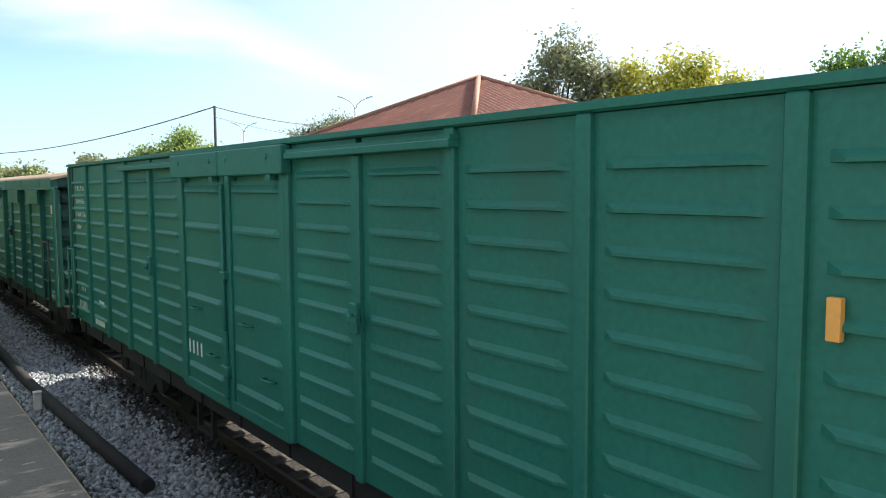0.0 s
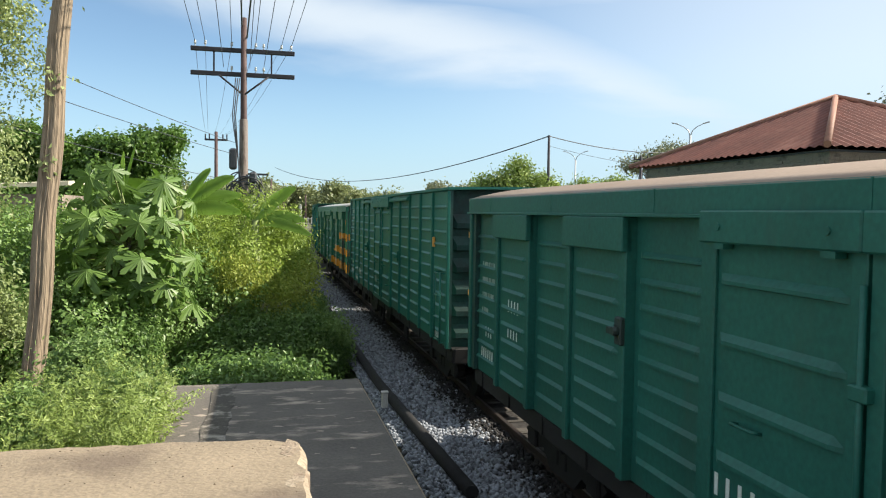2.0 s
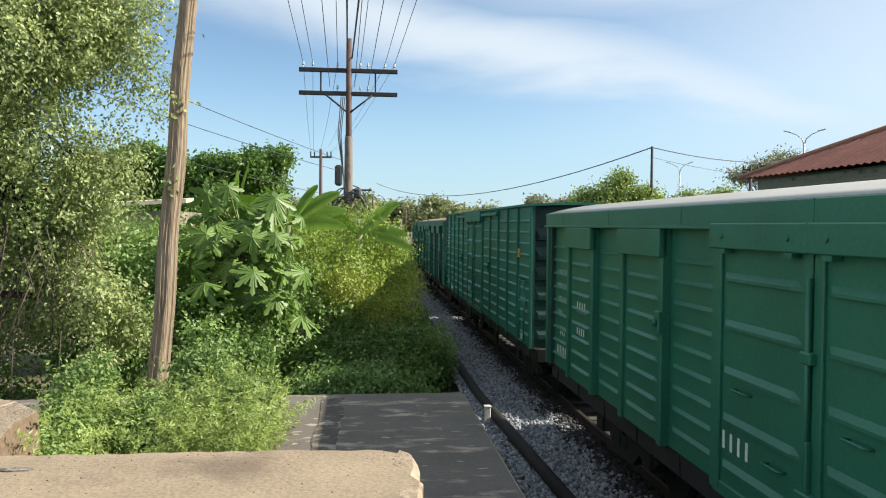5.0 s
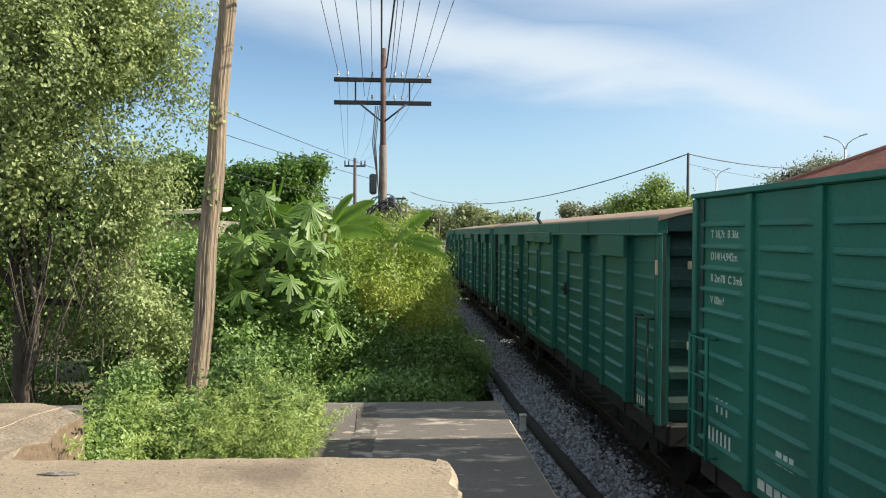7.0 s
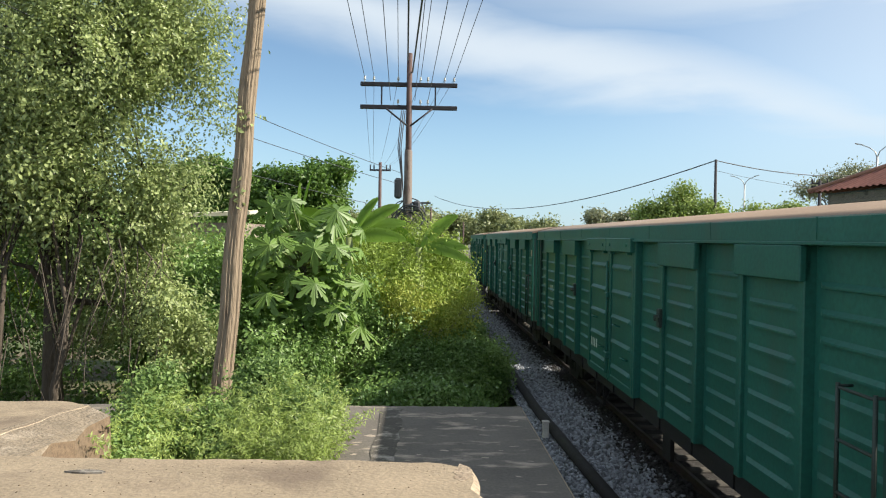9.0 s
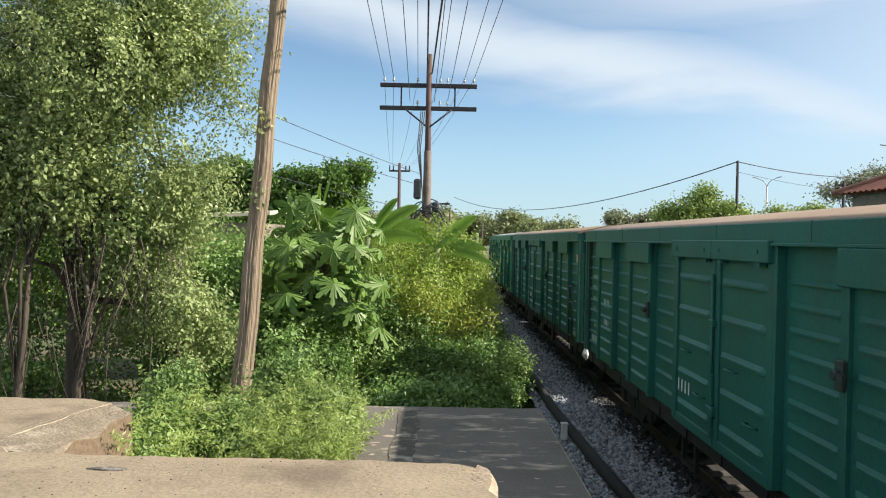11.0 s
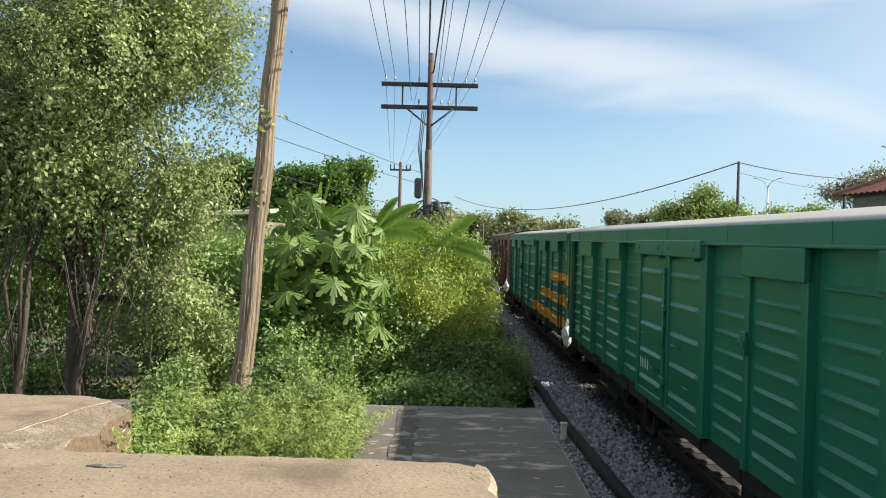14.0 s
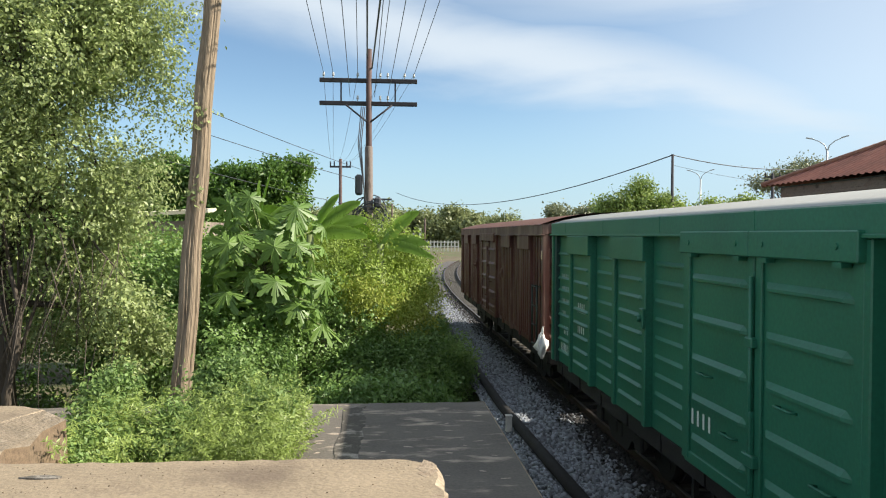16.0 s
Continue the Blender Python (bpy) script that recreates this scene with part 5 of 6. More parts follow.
def build_house():
    """Small square brick house with a hipped rusty sheet roof, beyond the train."""
    x0, x1, y0, y1, ze, za = 10.35, 17.3, 12.3, 20.2, 4.5, 6.1
    h = thing("brick_house", "small grey brick house with a rusty hipped sheet roof", "house")
    wx0, wx1, wy0, wy1 = x0 + 0.35, x1 - 0.35, y0 + 0.35, y1 - 0.35
    for name, b in (("wall", (wx0, wx0 + 0.22, wy0, wy1)), ("wall", (wx1 - 0.22, wx1, wy0, wy1)), ("wall", (wx0 + 0.22, wx1 - 0.22, wy0, wy0 + 0.22)), ("wall", (wx0 + 0.22, wx1 - 0.22, wy1 - 0.22, wy1))):
        part(name, boxm(b[0], b[1], b[2], b[3], -0.4, ze - 0.03), M_BRICK, h)
    # roof: four corrugated slopes
    ax, ay = (x0 + x1) / 2, (y0 + y1) / 2
    cs = [(x0, y0), (x1, y0), (x1, y1), (x0, y1)]
    for i in range(4):
        a, b = Vector((*cs[i], ze)), Vector((*cs[(i + 1) % 4], ze))
        top = Vector((ax, ay, za))
        nrm = (b - a).cross(top - a).normalized()
        n = 150
        bm = bmesh.new()
        prev = None
        for k in range(n + 1):
            f = k / n
            w = 0.02 * math.sin(k * math.tau / 5)
            e = a.lerp(b, f)
            # each corrugation runs straight up the slope until it meets the hip
            g = 1 - abs(2 * f - 1)
            mid = a.lerp(b, 0.5)
            t = e + (top - mid) * g
            cur = (bm.verts.new(e + nrm * (0.03 + w)), bm.verts.new(t + nrm * (0.03 + w)))
            if prev:
                bm.faces.new((prev[0], cur[0], cur[1], prev[1]))
            prev = cur
        bmesh.ops.remove_doubles(bm, verts=bm.verts, dist=1e-5)
        sl = part("roof_slope", bm, M_ROOFSHEET, h, "rusty red corrugated sheet")
    for c in cs:
        bm = bmesh.new()
        tube(bm, (*c, ze + 0.05), (ax, ay, za + 0.05), 0.075, 0.075, 6)
        part("ridge_cap", bm, M_FLASH, h, "faded ridge capping")
    # near-black board: the shade beneath the eaves is put into its colour
    part("ceiling_board", boxm(x0 + 0.3, x1 - 0.3, y0 + 0.3, y1 - 0.3, ze - 0.05, ze - 0.01), M_EAVES_SHADE, h, "dark shaded eaves")
    # upper brick courses on the two faces that show above the train
    bk = to_mesh("brick", boxm(-0.105, 0.105, -0.012, 0.012, -0.03, 0.03), M_BRICK)
    return h, bk, (wx0, wy0, wx1, wy1, ze)


def build_house_bricks(h, bk, dims):
    wx0, wy0, wx1, wy1, ze = dims
    rr = random.Random(9)
    for course in range(6):
        z = ze - 0.18 - course * 0.076
        y = wy0 + 0.11 + (course % 2) * 0.11
        while y < wy1 - 0.1:
            ob = part("brick", bk, None, h)
            ob.matrix_basis = pose(wx0 - 0.004 - rr.uniform(0, 0.006), y, z, 0, 0, 90)
            y += 0.222
        x = wx0 + 0.11 + (course % 2) * 0.11
        while x < wx0 + 2.4:
            ob = part("brick", bk, None, h)
            ob.matrix_basis = pose(x, wy0 - 0.004 - rr.uniform(0, 0.006), z)
            x += 0.222


def build_left_sheds():
    h = thing("shed", "low grey brick shed with a cream sheet roof behind the trees", "shed")
    part("wall", boxm(-13.0, -6.6, 28.6, 33, -0.4, 3.6), M_BRICK, h)
    bm = bmesh.new()
    a = [bm.verts.new(p) for p in ((-13.3, 28.2, 3.62), (-6.3, 28.2, 4.05), (-6.3, 33.4, 4.3), (-13.3, 33.4, 3.9))]
    b = [bm.verts.new(v.co - Vector((0, 0, 0.14))) for v in a]
    bm.faces.new(a)
    bm.faces.new(b[::-1])
    for i in range(4):
        bm.faces.new((a[i], b[i], b[(i + 1) % 4], a[(i + 1) % 4]))
    bmesh.ops.recalc_face_normals(bm, faces=bm.faces)
    part("roof", bm, M_CREAM, h)
    g = thing("trackside_hut", "small brick hut with a white sheet roof among bushes", "hut")
    part("wall", boxm(-0.9, 0.5, 33, 35, -0.4, 3.2), M_BRICK, g)
    bm = boxm(-1.2, 0.75, 32.7, 35.3, 3.25, 3.42, bevel=0.02)
    part("roof", bm, M_WHITEWALL, g)


def build_crossing():
    f = thing("crossing_fence", "white painted concrete fence at the level crossing", "fence")
    for k in range(13):
        x = 4.9 + k * 0.5
        part("post", boxm(x - 0.08, x + 0.08, 109.9, 110.06, 0.7, 2.3), M_WHITEWALL, f)
    for z in (1.35, 2.0):
        part("rail", boxm(4.8, 11.0, 109.92, 110.03, z, z + 0.16), M_WHITEWALL, f)
    for x, y, z in ((4.4, 90, 3.9), (3.5, 88, 3.3)):
        g = thing("barrier_post", "white barrier post at the crossing", "post", at=pose(x, y, -0.35))
        part("post", boxm(-0.12, 0.12, -0.12, 0.12, 0, z + 0.35, bevel=0.02), M_WHITEWALL, g)
        part("plinth", boxm(-0.3, 0.3, -0.3, 0.3, 0, 1.6, bevel=0.03), M_BRICK, g)
    for x, y, hgt in ((2.6, 95, 6), (1.2, 100, 7.5), (6.5, 118, 6)):
        g = thing("slim_pole", "slim dull steel pole near the crossing", "utility pole", at=pose(x, y, -0.35))
        bm = bmesh.new()
        path_tube(bm, [(0, 0, 0), (0, 0, hgt)], [0.14, 0.1], 8)
        part("pole", bm, M_STEELPOLE, g)
    bm = bmesh.new()
    a = [bm.verts.new(p) for p in ((-30, 97, 0.02), (60, 97, 0.02), (60, 103, 0.35), (-30, 103, 0.35))]
    bm.faces.new(a)
    solid("road", bm, mat("dusty_road", (0.36, 0.30, 0.23), rough=0.95, var=0.2, scale=0.6, fine=10), "dusty road over the level crossing", "road", kind="structure")


# ---------------------------------------------------------------- vegetation
def build_vegetation():
    # tall small-leaved tree by the wooden pole, hanging twigs, open dark foot
    # the last crown blob is added behind to keep sky light off the foot
    make_tree("leafy_tree", (-5.6, 11.9, -0.35), [(-5.3, 12.0, 6.0, 2.1, 1.5, 2.4), (-3.95, 11.9, 6.6, 0.95, 1.0, 2.0), (-4.6, 11.7, 3.4, 1.4, 1.0, 1.9), (-7.2, 11.8, 4.8, 2.0, 1.4, 2.8), (-5.9, 12, 8.4, 2.0, 1.5, 1.6), (-3.8, 11.6, 1.9, 0.9, 0.8, 1.0), (-6.9, 11.2, 2.9, 1.3, 0.5, 0.9), (-7.5, 13.6, 5.6, 2.6, 1.2, 3.0)], 0.17, 7600, 24, 0.095, 0.068, 0.042, M_LEAF_TREE, "tall dense tree with small dull-green leaves and dark trunks", 26, 3, 0.5, 0.5)
    for x, y, l in ((-6.1, 10.9, 0.3), (-5.1, 11.0, -0.2), (-6.9, 11.0, 0.1)):
        make_tree("sapling", (x, y, -0.35), [(x + l, y + 0.3, 4.0, 0.8, 0.7, 1.2)], 0.085, 260, 20, 0.14, 0.085, 0.05, M_LEAF_TREE, "thin trunk with sparse dull leaves in the thicket", 8, int(x * 10), 0.5, 0.4, (l, 0.2))
    def mass(name, label, *a, **k):
        tagged(new(name, leaf_mass(name, *a, **k)), label, "bush", kind="stuff")
    mass("tree_sprays", "thin hanging sprays of small leaves at the crown's edge", [(-3.35, 11.8, 6.9, 0.75, 0.6, 1.1), (-3.3, 11.8, 5.3, 0.7, 0.5, 0.8), (-3.1, 11.8, 8.0, 0.9, 0.6, 0.7), (-3.6, 11.7, 4.3, 0.5, 0.5, 0.7)], 240, 20, 0.12, 0.06, 0.034, M_LEAF_TREE, shell=0.2, droop=0.6)
    # hanging dry twigs at the foot of the tall tree
    rr = random.Random(21)
    bm = bmesh.new()
    for _ in range(70):
        x, y, z = rr.uniform(-7.2, -3.6), rr.uniform(10.6, 11.6), rr.uniform(1.6, 3.2)
        dx = rr.uniform(-0.5, 0.5)
        path_tube(bm, [(x, y, z), (x + dx * 0.4, y - 0.1, z - 0.5), (x + dx, y - 0.15, z - rr.uniform(0.8, 1.5))], [0.008, 0.006, 0.003], 4)
    tagged(new("dry_twigs", to_mesh("dry_twigs", bm, M_BARK)), "tangle of dry hanging twigs under the tree", "twigs", kind="stuff")
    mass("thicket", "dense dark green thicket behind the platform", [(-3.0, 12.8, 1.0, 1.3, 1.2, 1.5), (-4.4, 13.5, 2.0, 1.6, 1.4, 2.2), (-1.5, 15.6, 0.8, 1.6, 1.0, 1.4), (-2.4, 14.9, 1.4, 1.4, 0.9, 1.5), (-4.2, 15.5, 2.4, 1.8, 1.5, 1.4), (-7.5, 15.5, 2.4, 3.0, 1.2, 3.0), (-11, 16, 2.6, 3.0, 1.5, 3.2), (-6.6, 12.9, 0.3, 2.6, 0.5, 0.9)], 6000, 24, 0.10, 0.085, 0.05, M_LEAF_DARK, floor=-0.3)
    mass("pale_shrub", "small pale-leaved shrub at the edge of the platform", [(1.75, 15.6, 0.75, 0.4, 0.5, 0.35)], 40, 16, 0.09, 0.07, 0.036, M_LEAF_HERB, floor=-0.3, clip_x=2.25)
    mass("hedge", "tall sunlit yellow-green bushes along the track", [(-0.5, 17.0, 2.0, 1.2, 1.2, 1.45), (-1.5, 16.8, 1.7, 1.2, 1.2, 1.5), (0.3, 18.5, 2.3, 1.0, 1.4, 1.3), (0.8, 19.5, 2.1, 0.8, 1.2, 1.2), (-0.3, 19.4, 2.6, 0.9, 0.7, 1.0), (-1.8, 19.0, 2.6, 1.0, 0.8, 1.0), (0.2, 22, 1.8, 1.3, 2.4, 1.4), (0.5, 26, 1.6, 1.2, 2.6, 1.4), (0.6, 31, 1.4, 1.2, 3.0, 1.3), (-1.5, 24, 1.9, 1.8, 5.0, 1.6), (0.6, 37, 1.3, 1.2, 4, 1.3), (0.9, 46, 1.3, 1.6, 6, 1.5), (1.0, 58, 1.2, 1.8, 8, 1.7), (-2.5, 40, 2.2, 2.4, 9, 2.0)], 9500, 24, 0.10, 0.085, 0.036, M_LEAF_HEDGE, floor=-0.3, clip_x=1.9)
    mass("yellow_bush", "yellowing feathery bush", [(0.45, 16.0, 1.45, 0.85, 0.5, 0.5), (-0.3, 15.8, 1.9, 0.7, 0.5, 0.45), (0.9, 17.2, 1.7, 0.5, 0.5, 0.4)], 300, 16, 0.13, 0.075, 0.032, M_LEAF_YEL, floor=-0.3)
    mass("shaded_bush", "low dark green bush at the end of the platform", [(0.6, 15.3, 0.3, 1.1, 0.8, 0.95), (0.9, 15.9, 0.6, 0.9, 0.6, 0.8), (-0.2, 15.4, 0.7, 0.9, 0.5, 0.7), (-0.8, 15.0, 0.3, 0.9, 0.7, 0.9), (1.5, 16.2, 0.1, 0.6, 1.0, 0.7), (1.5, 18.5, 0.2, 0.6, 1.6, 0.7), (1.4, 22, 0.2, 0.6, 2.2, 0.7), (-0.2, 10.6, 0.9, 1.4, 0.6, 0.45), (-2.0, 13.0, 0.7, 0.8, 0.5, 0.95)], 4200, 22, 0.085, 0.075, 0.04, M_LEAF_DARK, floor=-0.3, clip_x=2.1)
    mass("weeds", "broad-leaved green weeds growing beside the platform", [(-2.35, 6.6, 1.2, 0.35, 0.4, 0.62), (-2.5, 7.3, 1.35, 0.4, 0.4, 0.62), (-1.85, 6.9, 1.15, 0.4, 0.5, 0.46), (-1.2, 7.3, 1.3, 0.4, 0.5, 0.6), (-1.6, 8.0, 1.4, 0.5, 0.5, 0.6), (-2.4, 5.75, 1.25, 0.2, 0.3, 0.4), (-2.42, 6.2, 1.3, 0.2, 0.3, 0.42), (-2.48, 5.5, 1.28, 0.16, 0.25, 0.38), (-2.5, 5.9, 1.35, 0.14, 0.3, 0.36)], 1900, 22, 0.065, 0.05, 0.028, M_LEAF_HERB, floor=0.9)
    # upright feathery sprays
    rr = random.Random(31)
    pts, nr = [], []
    for _ in range(420):
        lump = rr.random()
        x, y = (rr.gauss(-1.25, 0.28), rr.uniform(6.2, 7.9)) if lump < 0.6 else (rr.gauss(-2.38, 0.2), rr.uniform(5.35, 7.6))
        x = min(max(x, -2.75), -0.8)
        z, h = 1.1, rr.uniform(0.3, 1.0) * (1.0 - 0.25 * abs(x + 1.35 if lump < 0.6 else x + 2.35))
        lx, ly = rr.uniform(-0.45, 0.45), rr.uniform(-0.45, 0.3)
        for k in range(90):
            f = (k // 2) / 44
            s = 1 if k % 2 else -1
            w = 0.17 * (1 - 0.8 * f) * rr.uniform(0.1, 1)
            pts.append((x + lx * f * f + s * w * math.cos(x * 50), y + ly * f * f + s * w * math.sin(x * 50), z + h * (f - 0.25 * f ** 3)))
            nr.append((lx, ly - 0.3, 1.0))
    v_, f_ = leaves(np.array(pts), np.array(nr), 0.05, 0.012, 0.1, 0.5)
    tagged(new("feathery_weeds", mesh_from("feathery_weeds", v_, f_, M_LEAF_WEED)), "upright sprays of bright feathery weed", "bush", kind="stuff")
    # papaya
    t = thing("papaya_tree", "papaya tree with large lobed leaves on long stalks", "tree", at=pose(-2.1, 13.7, -0.35))
    bm = bmesh.new()
    path_tube(bm, [(0, 0, 0), (0.05, 0, 1.7), (-0.02, 0, 3.45)], [0.10, 0.08, 0.05], 10)
    part("trunk", bm, M_BARK, t)
    rr = random.Random(5)
    lob = bmesh.new()
    cen = lob.verts.new((0, 0, 0.03))
    rim = []
    n = 7
    for k in range(n):
        a = radians(-152 + 304 * k / (n - 1))
        r = 0.34 if k in (0, n - 1) else 0.46
        for da, q in ((-0.40, 0.36), (-0.31, 0.70), (-0.16, 0.70), (-0.15, 0.92), (0.0, 1.08), (0.15, 0.92), (0.16, 0.70), (0.31, 0.70), (0.40, 0.36)):
            rim.append(lob.verts.new((r * q * math.sin(a + da), r * q * math.cos(a + da), -0.2 * q * q + 0.04 * (abs(da) < 0.1))))
    for u, v in zip(rim, rim[1:]):
        lob.faces.new((cen, v, u))
    leaf_me = to_mesh("leaf", lob, M_PAPAYA)
    for k in range(96):
        f = k / 95
        a = k * 2.39996 + rr.uniform(-0.3, 0.3)
        h = 2.25 + 1.0 * f
        el = -0.5 + 1.35 * f + rr.uniform(-0.3, 0.3)
        ln = rr.uniform(0.5, 1.25)
        p0 = Vector((0.0, 0, h))
        p1 = p0 + Vector((math.cos(a) * math.cos(el), math.sin(a) * math.cos(el), math.sin(el))) * ln
        stem_bm = bmesh.new()
        path_tube(stem_bm, [p0, p0.lerp(p1, 0.5) + Vector((0, 0, 0.06)), p1], [0.016, 0.014, 0.010], 5)
        part("leaf_stalk", stem_bm, M_STEM, t, "pale green leaf stalk")
        ob = part("leaf", leaf_me, None, t)
        ob.matrix_basis = Matrix.Translation(p1) @ Matrix.Rotation(a - math.pi / 2, 4, "Z") @ Matrix.Rotation(rr.uniform(-1.5, -0.3), 4, "X") @ Matrix.Rotation(rr.uniform(-0.6, 0.6), 4, "Y") @ Matrix.Scale(rr.uniform(0.55, 0.95), 4)
    # bananas
    def banana(x, y, z, arms, label):
        b = thing("banana_plant", label, "banana plant", at=pose(x, y, -0.35))
        bm = bmesh.new()
        path_tube(bm, [(0, 0, 0), (0.03, 0, z * 0.5), (0, 0, z)], [0.14, 0.11, 0.07], 10)
        part("stem", bm, M_STEM, b)
        for ang, rise, ln, wd in arms:
            bm = bmesh.new()
            prev = None
            n = 30
            ca, sa = math.cos(radians(ang)), math.sin(radians(ang))
            for k in range(n + 1):
                f = k / n
                r = ln * (math.cos(radians(rise)) * f)
                zz = z + ln * (math.sin(radians(rise)) * f - 0.24 * f * f)
                w = wd * max(0.03, math.sin(math.pi * min(1, 0.12 + f * 0.86)) ** 0.6) * (1 if f > 0.1 else 0.15) * (0.9 if k % 9 == 0 else 1.0)
                c = Vector((ca * r, sa * r, zz))
                s = Vector((-sa * 0.45, ca * 0.45, 0.8)).normalized()
                fl = 0.0
                cur = (bm.verts.new(c + s * w + Vector((0, 0.25 * w, fl))), bm.verts.new(c), bm.verts.new(c - s * w + Vector((0, 0.25 * w, fl))))
                if prev:
                    bm.faces.new((prev[0], cur[0], cur[1], prev[1])).smooth = True
                    bm.faces.new((prev[1], cur[1], cur[2], prev[2])).smooth = True
                prev = cur
            bmesh.ops.solidify(bm, geom=bm.faces[:], thickness=0.004)
            part("leaf", bm, M_BANANA, b)
    banana(-1.55, 16.5, 3.5, [(5, 62, 1.3, 0.19), (-5, 44, 1.5, 0.2), (10, 28, 1.4, 0.18), (-15, 12, 1.3, 0.18), (150, 60, 1.3, 0.18), (175, 40, 1.4, 0.2), (-70, 42, 1.2, 0.2)], "banana plant with broad bright leaves beside the papaya")
    banana(-0.05, 17.2, 3.3, [(5, 50, 1.35, 0.2), (-8, 14, 1.1, 0.16), (-25, 0, 1.3, 0.13), (170, 45, 1.0, 0.16), (-80, 20, 1.0, 0.16)], "banana plant with a raised leaf behind the hedge")
    banana(-2.6, 16.0, 3.5, [(80, 82, 1.5, 0.1), (20, 80, 1.7, 0.1), (170, 70, 1.2, 0.12), (0, 50, 1.3, 0.14)], "young banana plant with narrow upright leaves")
    # trees further back
    rr = random.Random(77)
    heads = [(-11.5, 44, 5.0, 2.2, 2.2, 1.5), (-8.6, 44, 5.2, 2.2, 2.2, 1.6), (-6.0, 44.5, 5.3, 1.8, 2.0, 1.6), (-14, 45, 4.6, 2.2, 2.2, 1.6), (-9, 43, 3.2, 4.5, 2.0, 1.6)]
    for k in range(17):
        x = -15.5 + k * 0.68 + rr.uniform(-0.3, 0.3)
        heads.append((x, 43.4 + rr.uniform(-0.8, 0.8), 6.1 + 0.045 * (x + 12) + rr.uniform(-0.5, 0.75), rr.uniform(0.55, 1.15), 0.9, rr.uniform(0.4, 0.8)))
    make_tree("broad_tree", (-8.5, 44, -0.35), heads, 0.3, 5200, 24, 0.2, 0.22, 0.13, M_LEAF_BG, "broad dark-green tree with layered foliage", 18, 6)
    make_tree("leafy_tree", (-6.5, 19, -0.35), [(-6.5, 19, 1.9, 2.6, 1.8, 1.6), (-9, 19, 2.4, 2.6, 1.8, 1.6), (-5.0, 20, 2.0, 1.4, 1.4, 1.2)], 0.16, 2600, 24, 0.16, 0.12, 0.065, M_LEAF_HEDGE, "green tree behind the thicket", 14, 8)
    # right-hand trees beyond the train
    make_tree("leafy_tree", (15.3, 46, -0.35), [(13.8, 46, 4.6, 1.4, 1.4, 1.3), (15.4, 46, 5.2, 1.7, 1.5, 1.5), (17.2, 45.5, 4.8, 1.5, 1.4, 1.3)], 0.16, 620, 24, 0.2, 0.2, 0.11, M_LEAF_RIGHT, "bright green bushy tree beyond the train", 12, 11)
    make_tree("leafy_tree", (20.5, 44, -0.35), [(19.6, 44, 4.4, 1.3, 1.3, 1.2), (21.4, 43.5, 4.3, 1.4, 1.3, 1.2)], 0.14, 420, 24, 0.2, 0.2, 0.11, M_LEAF_RIGHT, "bright green bushy tree beyond the train", 10, 12)
    make_tree("leafy_tree", (33, 60, -0.35), [(33, 60, 8.0, 2.0, 2.0, 1.3), (35, 60, 8.4, 1.8, 1.6, 1.0), (31, 60, 7.4, 1.4, 1.4, 0.9)], 0.2, 300, 24, 0.3, 0.22, 0.13, M_LEAF_GREY, "thin-crowned tree behind the brick house", 14, 13)
    make_tree("tall_tree", (24.5, 23.2, -0.35), [(24.6, 23.2, 8.8, 1.5, 1.5, 1.5), (23.8, 24.3, 7.2, 1.1, 1.2, 1.2), (25.6, 22.4, 7.4, 1.3, 1.3, 1.5), (24.7, 23.3, 6.0, 1.6, 1.6, 1.4)], 0.2, 420, 24, 0.24, 0.2, 0.11, M_LEAF_GREY, "tall open-crowned grey-green tree behind the house", 22, 14, 0.3, 0.3)
    make_tree("golden_tree", (27.4, 19.6, -0.35), [(26.4, 20.8, 7.2, 1.4, 1.3, 1.2), (27.9, 19.4, 7.4, 1.6, 1.4, 1.4), (29.2, 17.8, 6.6, 1.2, 1.2, 1.1), (27.5, 19.6, 5.6, 2.2, 1.8, 1.2)], 0.2, 620, 24, 0.24, 0.2, 0.11, M_LEAF_GOLD, "golden yellow-green tree behind the house", 16, 15)
    make_tree("leafy_tree", (32, 13.6, -0.35), [(31.2, 14.4, 7.6, 1.2, 1.2, 0.9), (33, 12.5, 8.0, 1.8, 1.6, 1.2)], 0.2, 300, 24, 0.24, 0.2, 0.11, M_LEAF_BG, "green tree at the far edge of the yard", 14, 16)
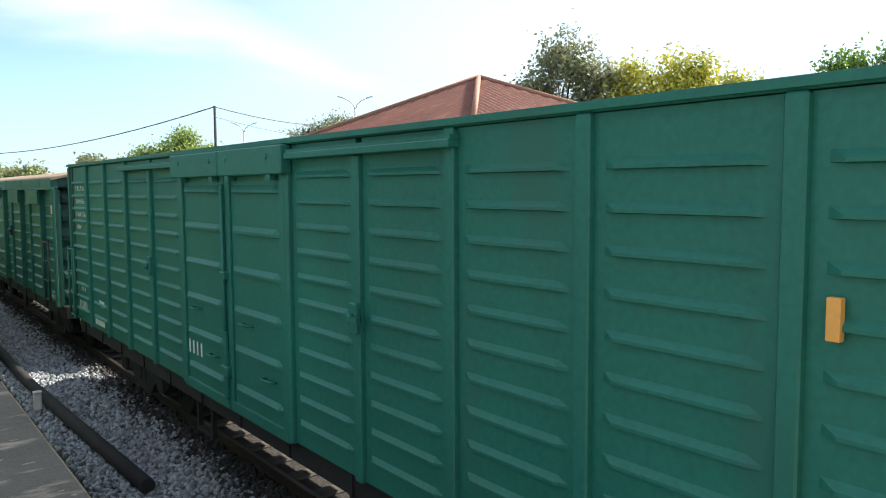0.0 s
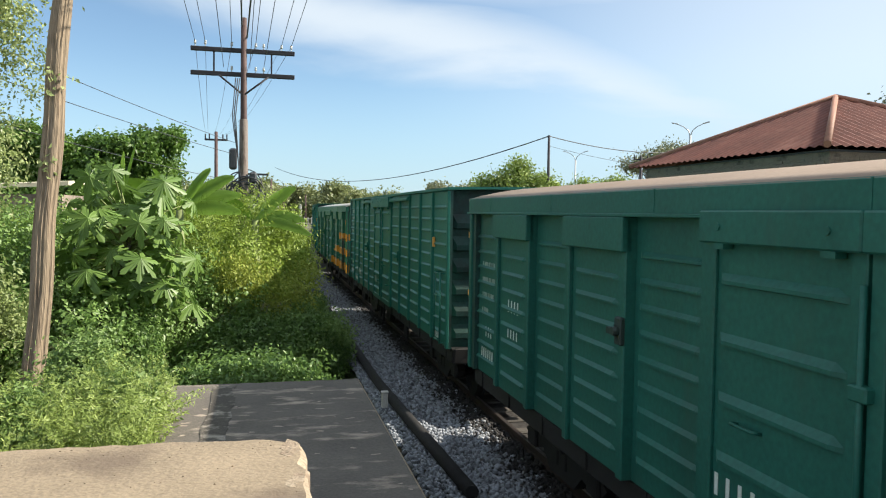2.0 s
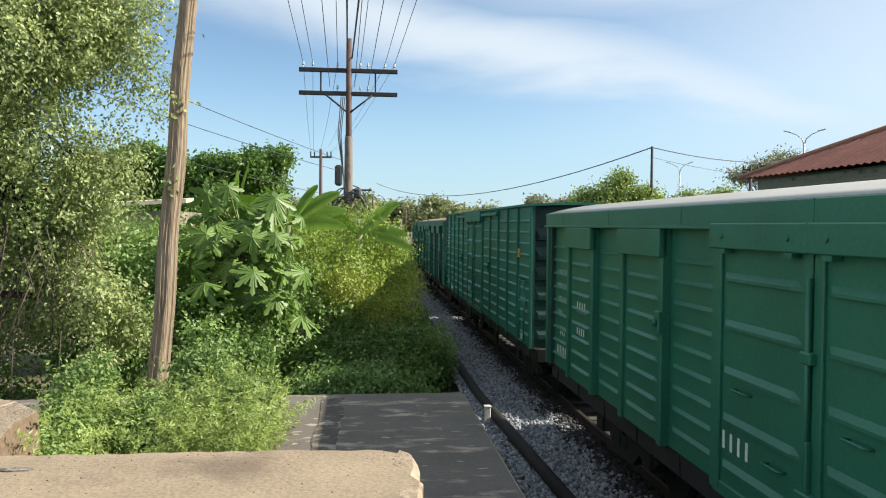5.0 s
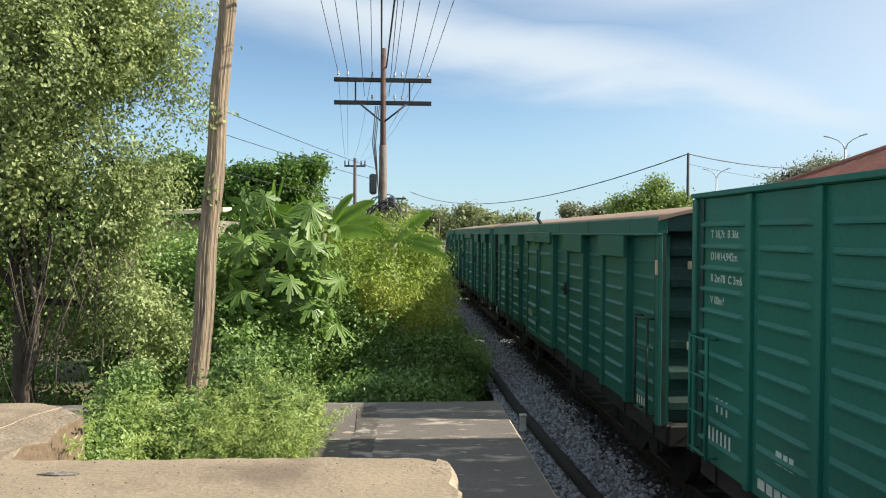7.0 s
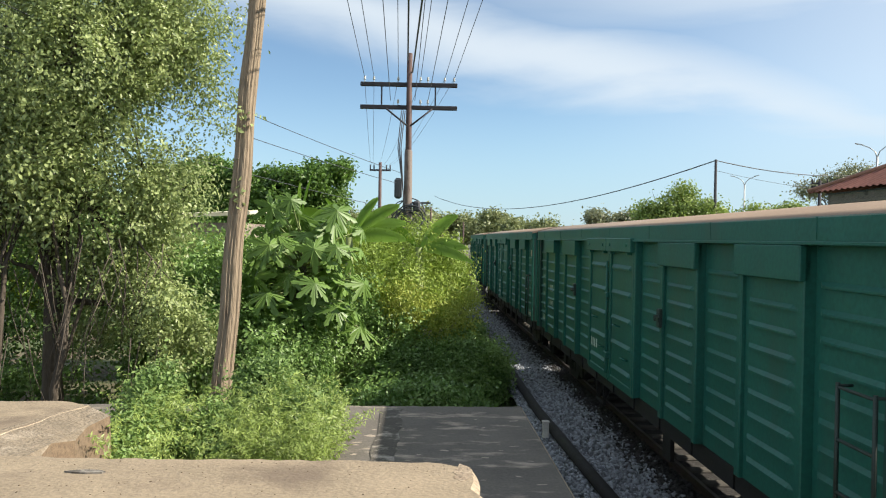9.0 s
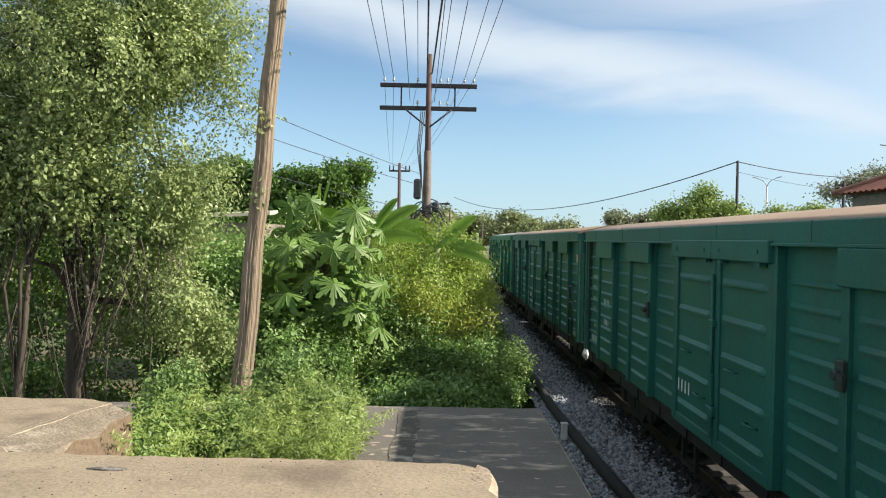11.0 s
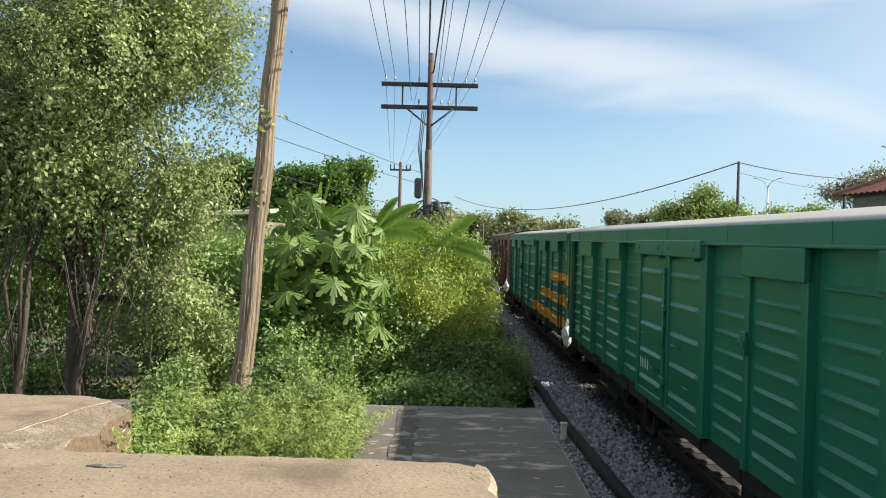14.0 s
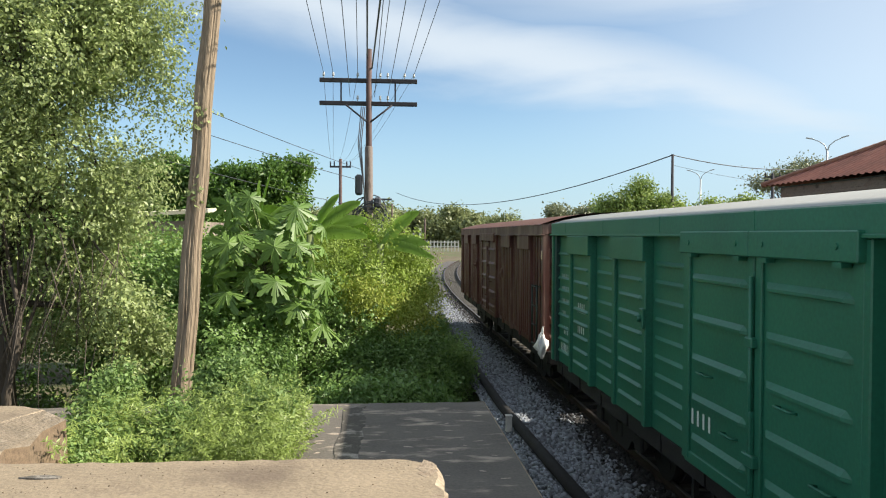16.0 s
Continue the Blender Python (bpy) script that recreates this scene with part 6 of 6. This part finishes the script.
    # far woods
    rr = random.Random(3)
    bl = []
    for k in range(60):
        x = -60 + k * 3.1 + rr.uniform(-1, 1)
        top = 9.3 - 0.012 * abs(x) * 4 * (x > 8) + rr.uniform(-1.2, 1.0)
        if x > 14:
            top = max(5.2, 9.5 - 0.16 * (x - 8)) + rr.uniform(-0.8, 0.8)
        y = 150 + rr.uniform(-12, 12)
        bl.append((x, y, top - 2.6, rr.uniform(3.0, 4.4), 3.0, rr.uniform(2.0, 2.9)))
        bl.append((x + 1.5, y - 5, top - 4.2, 3.4, 2.5, 2.2))
        bl.append((x + rr.uniform(-1, 1), y - 3, 2.2, 3.2, 2.5, 3.0))
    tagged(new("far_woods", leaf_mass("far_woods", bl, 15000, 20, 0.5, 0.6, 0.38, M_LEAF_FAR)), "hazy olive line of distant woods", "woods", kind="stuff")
    bl = [(29 + k * 2.4, 127, 6.3 + rr.uniform(-0.6, 0.7), 2.0, 2.0, 1.9) for k in range(18)]
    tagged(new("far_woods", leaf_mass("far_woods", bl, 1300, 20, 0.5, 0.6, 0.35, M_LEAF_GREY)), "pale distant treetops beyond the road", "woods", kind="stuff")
    bl = [(-7 + rr.uniform(-6, 6), 60 + k * 3.5, 2.0, 3.5, 3.0, rr.uniform(2, 3.4)) for k in range(12)]
    bl += [(-1 + rr.uniform(-1.5, 1.2), 66 + k * 3, 1.0, 2.2, 2.6, rr.uniform(1.4, 2.4)) for k in range(9)]
    tagged(new("far_bushes", leaf_mass("far_bushes", bl, 3000, 20, 0.35, 0.36, 0.2, M_LEAF_BG)), "green scrub along the distant line", "bush", kind="stuff")


build_ground()
build_track()
build_platforms()
build_train()
build_train_extras()
build_wood_pole()
build_utility_pole()
build_far_poles()
lamp = street_lamp()
lamp.matrix_basis = pose(32.05, 53.08, -0.2, 0, 0, -35)
copy_thing(lamp, pose(33.73, 79.11, -0.38, 0, 0, -30))
HOUSE = build_house()
build_left_sheds()
build_crossing()
build_vegetation()
build_house_bricks(*HOUSE)
motions()
